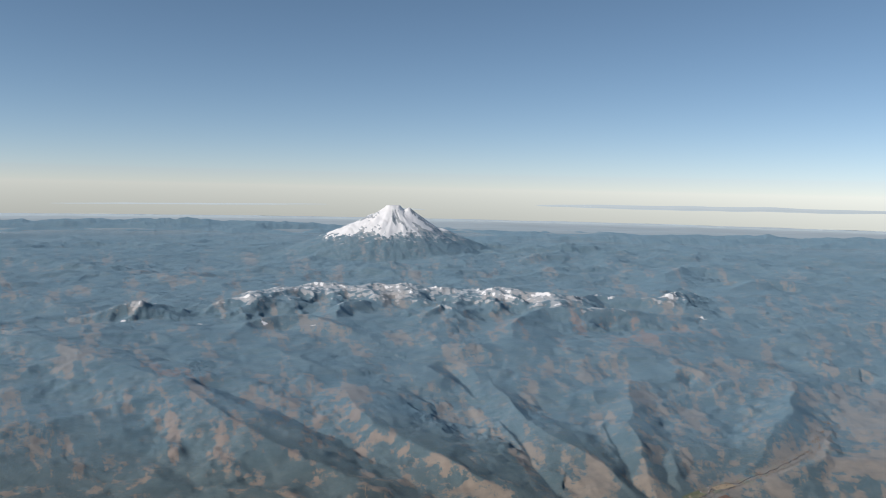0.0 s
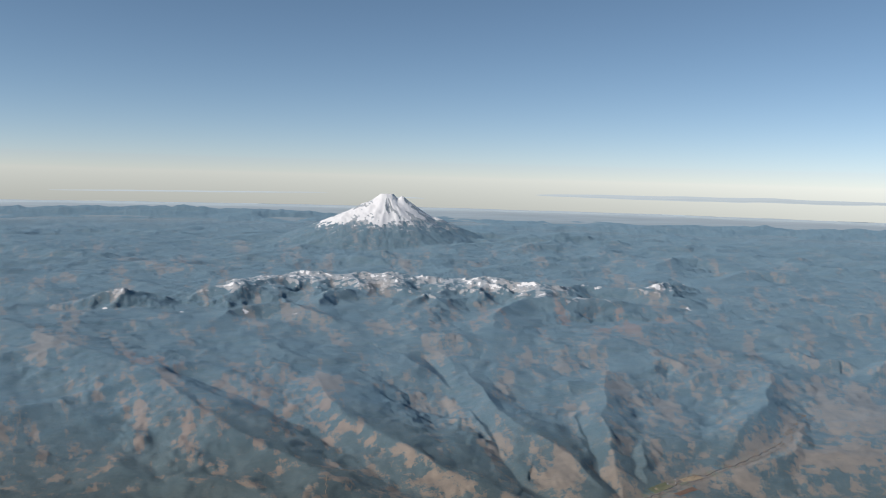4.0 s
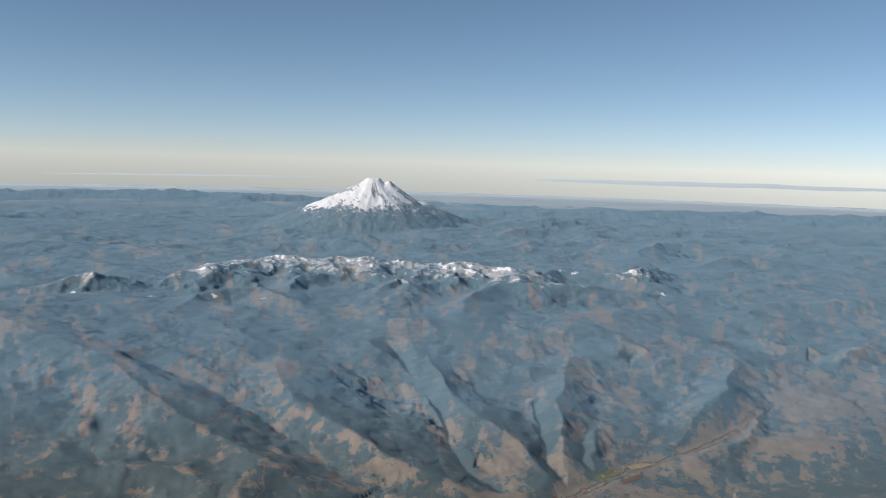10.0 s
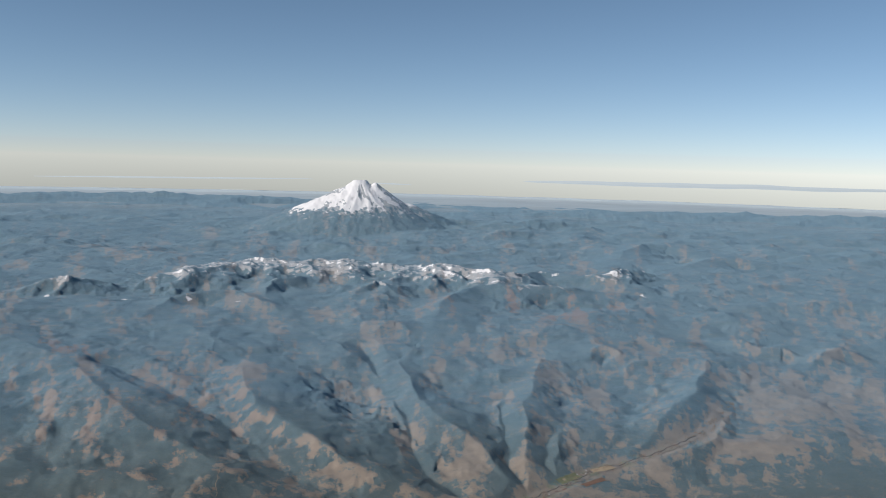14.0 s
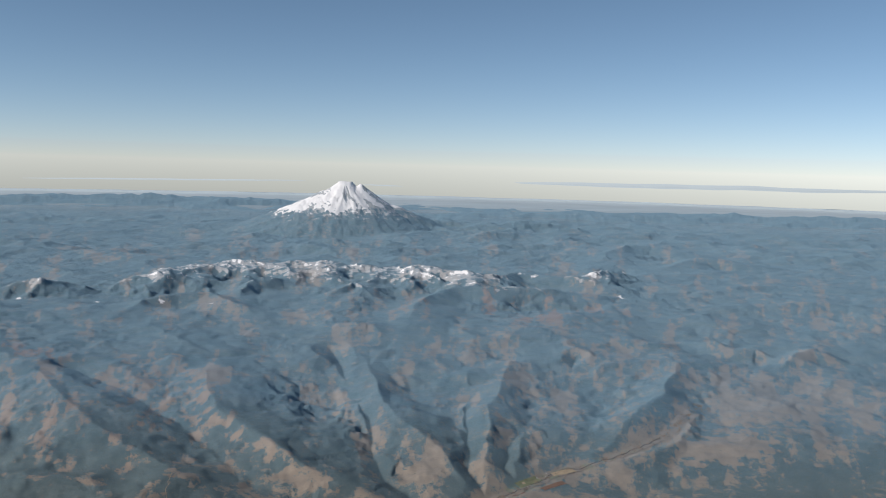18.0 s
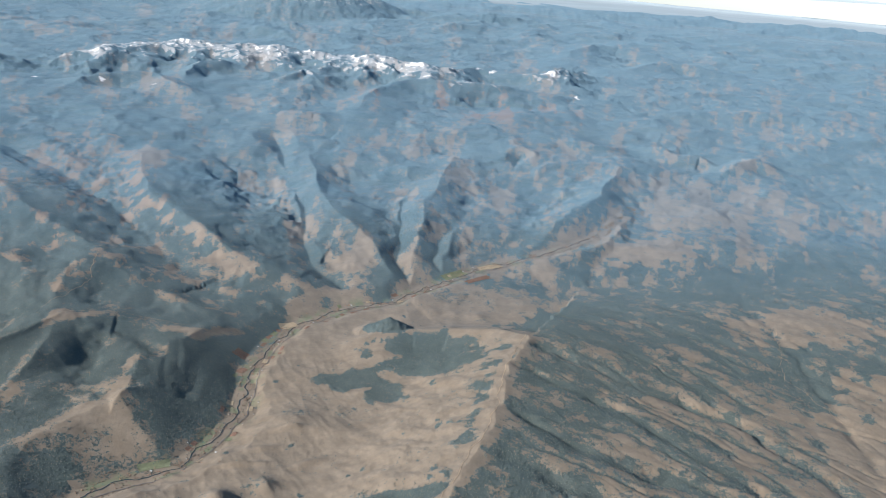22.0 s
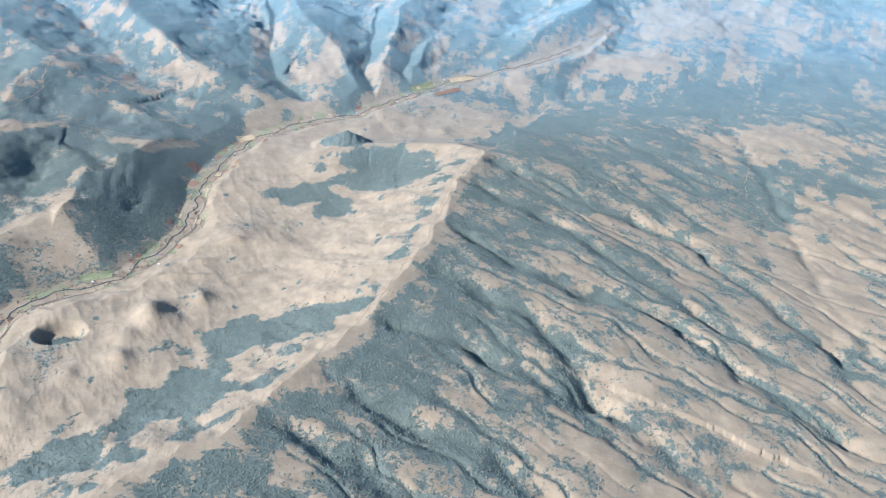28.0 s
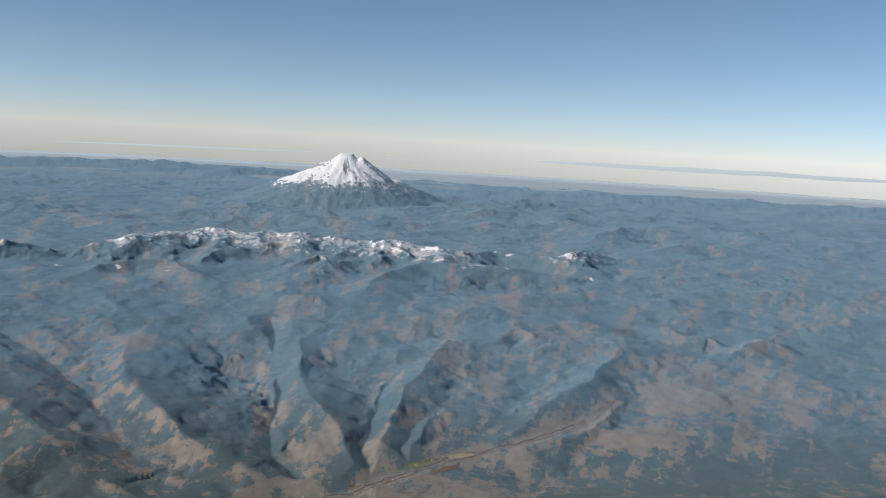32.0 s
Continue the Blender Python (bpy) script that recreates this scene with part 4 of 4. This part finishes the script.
def ribbon(name, line, width, wander, lift, mat, label, category, kind="", gap=0.25, seed=1, side=0.0):
    x, y = resample(line, gap)
    s = np.arange(len(x)) * gap
    nx, ny = -np.gradient(y), np.gradient(x)
    n = np.hypot(nx, ny) + 1e-6
    nx, ny = nx / n, ny / n
    off = side + wander * fbm(s / 3.0, s * 0 + seed, 3, seed)
    wide = width * (1 + 0.35 * fbm(s / 1.3, s * 0 + 7, 2, seed + 3)) / 2
    rows = [(x + (off + k * wide) * nx, y + (off + k * wide) * ny) for k in (-1.0, -0.35, 0.35, 1.0)]
    verts, faces = [], []
    for a, b in rows:
        z = ground_at(a, b) + lift
        verts += [tuple(map(float, p)) for p in zip(a, b, z)]
    m = len(x)
    for r in range(3):
        faces += [(r * m + i, r * m + i + 1, (r + 1) * m + i + 1, (r + 1) * m + i) for i in range(m - 1)]
    return tagged(part(name, verts, faces, mat), label, category, kind=kind)


VALLEY = [p for p in RIVER if 28 < p[1] < 156]
ribbon("river", VALLEY, 0.12, 0.6, 0.03, WATER, "narrow dark river winding along the valley floor", "river", "structure")
ribbon("road", VALLEY, 0.09, 0.3, 0.05, ASPHALT, "grey two-lane road beside the river", "road", "structure", seed=9, side=-0.95)
for k, line in enumerate((((-26, 119), (-27.8, 113), (-27, 106), (-28.5, 101), (-31, 97)), ((-27, 95.4), (-22, 97.6), (-19, 98.4), (-12, 97)),
                          ((27, 92.5), (23.5, 84.5), (21.6, 76), (19.2, 68.6), (14.8, 59.6), (8.2, 50)), ((61, 80), (58, 90), (63, 104)))):
    ribbon("dirt_track", line, 0.05, 0.5, 0.04, DIRT, "pale dirt track over the hillside", "track", "structure", seed=20 + k)


def patch_on_land(name, cx, cy, w, d, turn, mat, label, category, group=""):
    """A field: a sheet with an uneven edge that lies on the land."""
    n = 9
    c, s = math.cos(radians(turn)), math.sin(radians(turn))
    u, v = np.meshgrid(np.linspace(-0.5, 0.5, n), np.linspace(-0.5, 0.5, n))
    u, v = u * w * (1 + 0.12 * fbm(v * 4 + cx, v * 0 + cy, 2, 5)), v * d * (1 + 0.12 * fbm(u * 4 + cy, u * 0 + cx, 2, 6))
    x, y = (cx + u * c - v * s).ravel(), (cy + u * s + v * c).ravel()
    z = ground_at(x, y) + 0.035
    faces = [(i * n + j, i * n + j + 1, (i + 1) * n + j + 1, (i + 1) * n + j) for i in range(n - 1) for j in range(n - 1)]
    return tagged(part(name, [tuple(map(float, p)) for p in zip(x, y, z)], faces, mat), label, category, group)


PASTURE = plain("irrigated_grass", (0.175, 0.19, 0.11), 0.9, 0.25, 1.5)
ORCHARD = plain("autumn_orchard", (0.2, 0.12, 0.085), 0.9, 0.35, 4.0)
STUBBLE = plain("stubble", (0.38, 0.3, 0.2), 0.9, 0.15, 2.0)
rf = random.Random(3)
patch_on_land("pasture", -10.6, 71.6, 2.9, 1.0, 24, PASTURE, "pale green irrigated pasture on the river flat", "field", "valley fields")
patch_on_land("orchard", -6.2, 94.5, 1.6, 1.5, 70, ORCHARD, "red-brown autumn orchard plot by the river", "field", "valley fields")
patch_on_land("orchard", -5.6, 91.0, 1.2, 0.9, 60, ORCHARD, "red-brown autumn orchard plot by the river", "field", "valley fields")
patch_on_land("pasture", 21.0, 121.2, 4.2, 1.5, 38, PASTURE, "broad pale green pasture beside the upper river", "field", "valley fields")
patch_on_land("stubble_field", 26.8, 125.0, 4.2, 1.3, 28, STUBBLE, "broad pale stubble field beside the upper river", "field", "valley fields")
patch_on_land("orchard", 24.4, 119.8, 4.6, 1.1, 36, ORCHARD, "long red-brown orchard beside the upper river", "field", "valley fields")
patch_on_land("stubble_field", -1.6, 103.2, 2.2, 1.4, 30, STUBBLE, "pale stubble field at the foot of a tan slope", "field", "valley fields")
rx, ry = resample(VALLEY, 1.0)
for k in range(24, len(rx) - 30):
    if rf.random() < 0.55:
        side = rf.choice((-1, 1)) * rf.uniform(0.7, 1.7)
        hx, hy = rx[k + 1] - rx[k], ry[k + 1] - ry[k]
        h = math.hypot(hx, hy)
        mat, name, label = rf.choice(((PASTURE, "pasture", "green pasture plot on the valley floor"), (ORCHARD, "orchard", "red-brown orchard plot on the valley floor"),
                                      (ORCHARD, "orchard", "red-brown orchard plot on the valley floor"), (STUBBLE, "stubble_field", "pale stubble field on the valley floor")))
        patch_on_land(name, rx[k] - hy / h * side, ry[k] + hx / h * side, rf.uniform(0.5, 1.1), rf.uniform(0.35, 0.7), math.degrees(math.atan2(hy, hx)), mat, label, "field", "valley fields")

WALLS = [plain("house_wall_white", (0.6, 0.59, 0.56), 0.7, 0.1), plain("house_wall_tan", (0.42, 0.36, 0.28), 0.8, 0.15)]
ROOFS = [plain("metal_roof", (0.45, 0.455, 0.46), 0.45, 0.1), plain("shingle_roof", (0.17, 0.15, 0.14), 0.85, 0.2)]


def house(wall, roof, label, w=0.2, d=0.12, h=0.05):
    """A farmhouse at the model's scale, with gable roof and a porch side."""
    ob = tagged(new("house"), label, "house", "valley houses")
    a, b, e = w / 2, d / 2, 0.012
    v = [(x, y, z) for z in (-0.03, h) for x, y in ((-a, -b), (a, -b), (a, b), (-a, b))] + [(-a, 0, h * 1.75), (a, 0, h * 1.75)]
    part("wall", v, [(0, 1, 5, 4), (1, 2, 6, 9, 5), (2, 3, 7, 6), (3, 0, 4, 8, 7)], wall, ob)
    r = [(-a - e, -b - e, h * 0.94), (a + e, -b - e, h * 0.94), (a + e, 0, h * 1.85), (-a - e, 0, h * 1.85), (a + e, b + e, h * 0.94), (-a - e, b + e, h * 0.94)]
    t = [(x, y, z - 0.006) for x, y, z in r]
    part("roof", r + t, [(0, 1, 2, 3), (3, 2, 4, 5), (7, 6, 9, 8), (8, 9, 11, 10), (0, 6, 7, 1), (5, 4, 10, 11), (0, 3, 9, 6), (3, 5, 11, 9), (1, 7, 8, 2), (2, 8, 10, 4)], roof, ob)
    return ob


kinds = [house(WALLS[0], ROOFS[0], "white farmhouse with a pale metal roof"), house(WALLS[1], ROOFS[1], "tan house with a dark shingle roof", 0.16, 0.12),
         house(WALLS[0], ROOFS[1], "white house with a dark shingle roof", 0.17, 0.11)]
spots = []
for k in range(18, len(rx) - 22):
    for _ in range(2 if 30 < k < 62 else 1):
        if rf.random() < 0.5:
            spots.append((rx[k] + rf.uniform(-1.6, 1.8), ry[k] + rf.uniform(-0.7, 0.7)))
for n, (hx, hy) in enumerate(spots):
    m = pose(hx, hy, float(ground_at(hx, hy)[0]) + 0.01, 0, 0, rf.uniform(0, 180))
    base = kinds[n % 3] if n < 3 else rf.choice(kinds)
    if n < 3:
        base.matrix_basis = m
    else:
        copy_thing(base, m)


# ---- cloud banks low over the horizon ----
def cloud_material(name, dark, light):
    m, t, b = material(name)
    t.links.new(ramp(t, noise_at(t, 0.01), ((0.3, dark), (0.7, light))), b.inputs["Base Color"])
    b.inputs["Roughness"].default_value = 1.0
    return m


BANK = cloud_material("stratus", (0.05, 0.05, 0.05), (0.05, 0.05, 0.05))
glow = BANK.node_tree.nodes["Principled BSDF"]   # too far off to shift: a backdrop whose daylight is put in as emission
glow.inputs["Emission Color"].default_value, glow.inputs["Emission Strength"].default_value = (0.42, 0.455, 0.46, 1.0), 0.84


def cloud_bank(x0, x1, y, z0, z1, thick, deep, label, seed):
    """A long flat lens of stratus with a ragged rim."""
    n, m = 70, 14
    verts, faces = [], []
    for i in range(n + 1):
        k = i / n
        taper = (math.sin(math.pi * min(1, max(0, k)))) ** 0.45
        cx, cz = x0 + (x1 - x0) * k, z0 + (z1 - z0) * k
        for j in range(m):
            a = 2 * math.pi * j / m
            g = 1 + 0.3 * noise.noise((k * 14, math.cos(a) * 0.7 + seed, math.sin(a) * 0.7))
            verts.append((cx, y + deep * taper * math.cos(a) * g, cz + thick * taper * math.sin(a) * g * 0.5 + 0.2 * thick * noise.noise((k * 6, seed, 2))))
    for i in range(n):
        faces += [(i * m + j, i * m + (j + 1) % m, (i + 1) * m + (j + 1) % m, (i + 1) * m + j) for j in range(m)]
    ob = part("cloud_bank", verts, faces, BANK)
    for p in ob.data.polygons:
        p.use_smooth = True
    return tagged(ob, label, "cloud", "cloud banks")


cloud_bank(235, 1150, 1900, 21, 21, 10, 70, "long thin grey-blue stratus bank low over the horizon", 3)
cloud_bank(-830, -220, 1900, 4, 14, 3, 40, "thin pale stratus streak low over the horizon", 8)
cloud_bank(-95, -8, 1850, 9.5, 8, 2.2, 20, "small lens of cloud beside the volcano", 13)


# a sheet added over the far lowlands to imitate aerial haze, thicker with distance
def haze_material():
    m, t, b = material("thin_haze")
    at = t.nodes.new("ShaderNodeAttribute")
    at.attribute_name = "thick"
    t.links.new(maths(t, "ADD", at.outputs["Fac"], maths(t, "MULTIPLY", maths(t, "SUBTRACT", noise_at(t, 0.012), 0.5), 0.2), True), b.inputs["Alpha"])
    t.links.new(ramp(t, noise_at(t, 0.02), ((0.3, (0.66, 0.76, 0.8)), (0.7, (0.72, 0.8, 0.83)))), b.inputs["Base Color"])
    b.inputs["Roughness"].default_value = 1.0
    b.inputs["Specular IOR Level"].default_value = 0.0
    return m


def haze_sheet(label):
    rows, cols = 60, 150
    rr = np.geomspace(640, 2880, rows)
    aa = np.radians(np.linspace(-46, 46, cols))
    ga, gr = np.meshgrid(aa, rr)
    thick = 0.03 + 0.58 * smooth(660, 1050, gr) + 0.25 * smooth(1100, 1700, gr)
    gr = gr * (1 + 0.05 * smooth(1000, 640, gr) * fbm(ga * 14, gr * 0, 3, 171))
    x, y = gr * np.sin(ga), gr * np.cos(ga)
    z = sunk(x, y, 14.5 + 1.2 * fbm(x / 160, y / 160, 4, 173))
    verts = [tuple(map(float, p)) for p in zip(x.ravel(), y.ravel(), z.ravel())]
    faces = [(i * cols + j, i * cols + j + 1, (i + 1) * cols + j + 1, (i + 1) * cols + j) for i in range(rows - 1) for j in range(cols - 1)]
    ob = part("haze_sheet", verts, faces, haze_material())
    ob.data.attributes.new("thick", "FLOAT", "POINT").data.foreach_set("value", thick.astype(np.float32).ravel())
    for p in ob.data.polygons:
        p.use_smooth = True
    return tagged(ob, label, "mist", kind="structure")


haze_sheet("thin pale blue sheet imitating haze over the far lowlands")
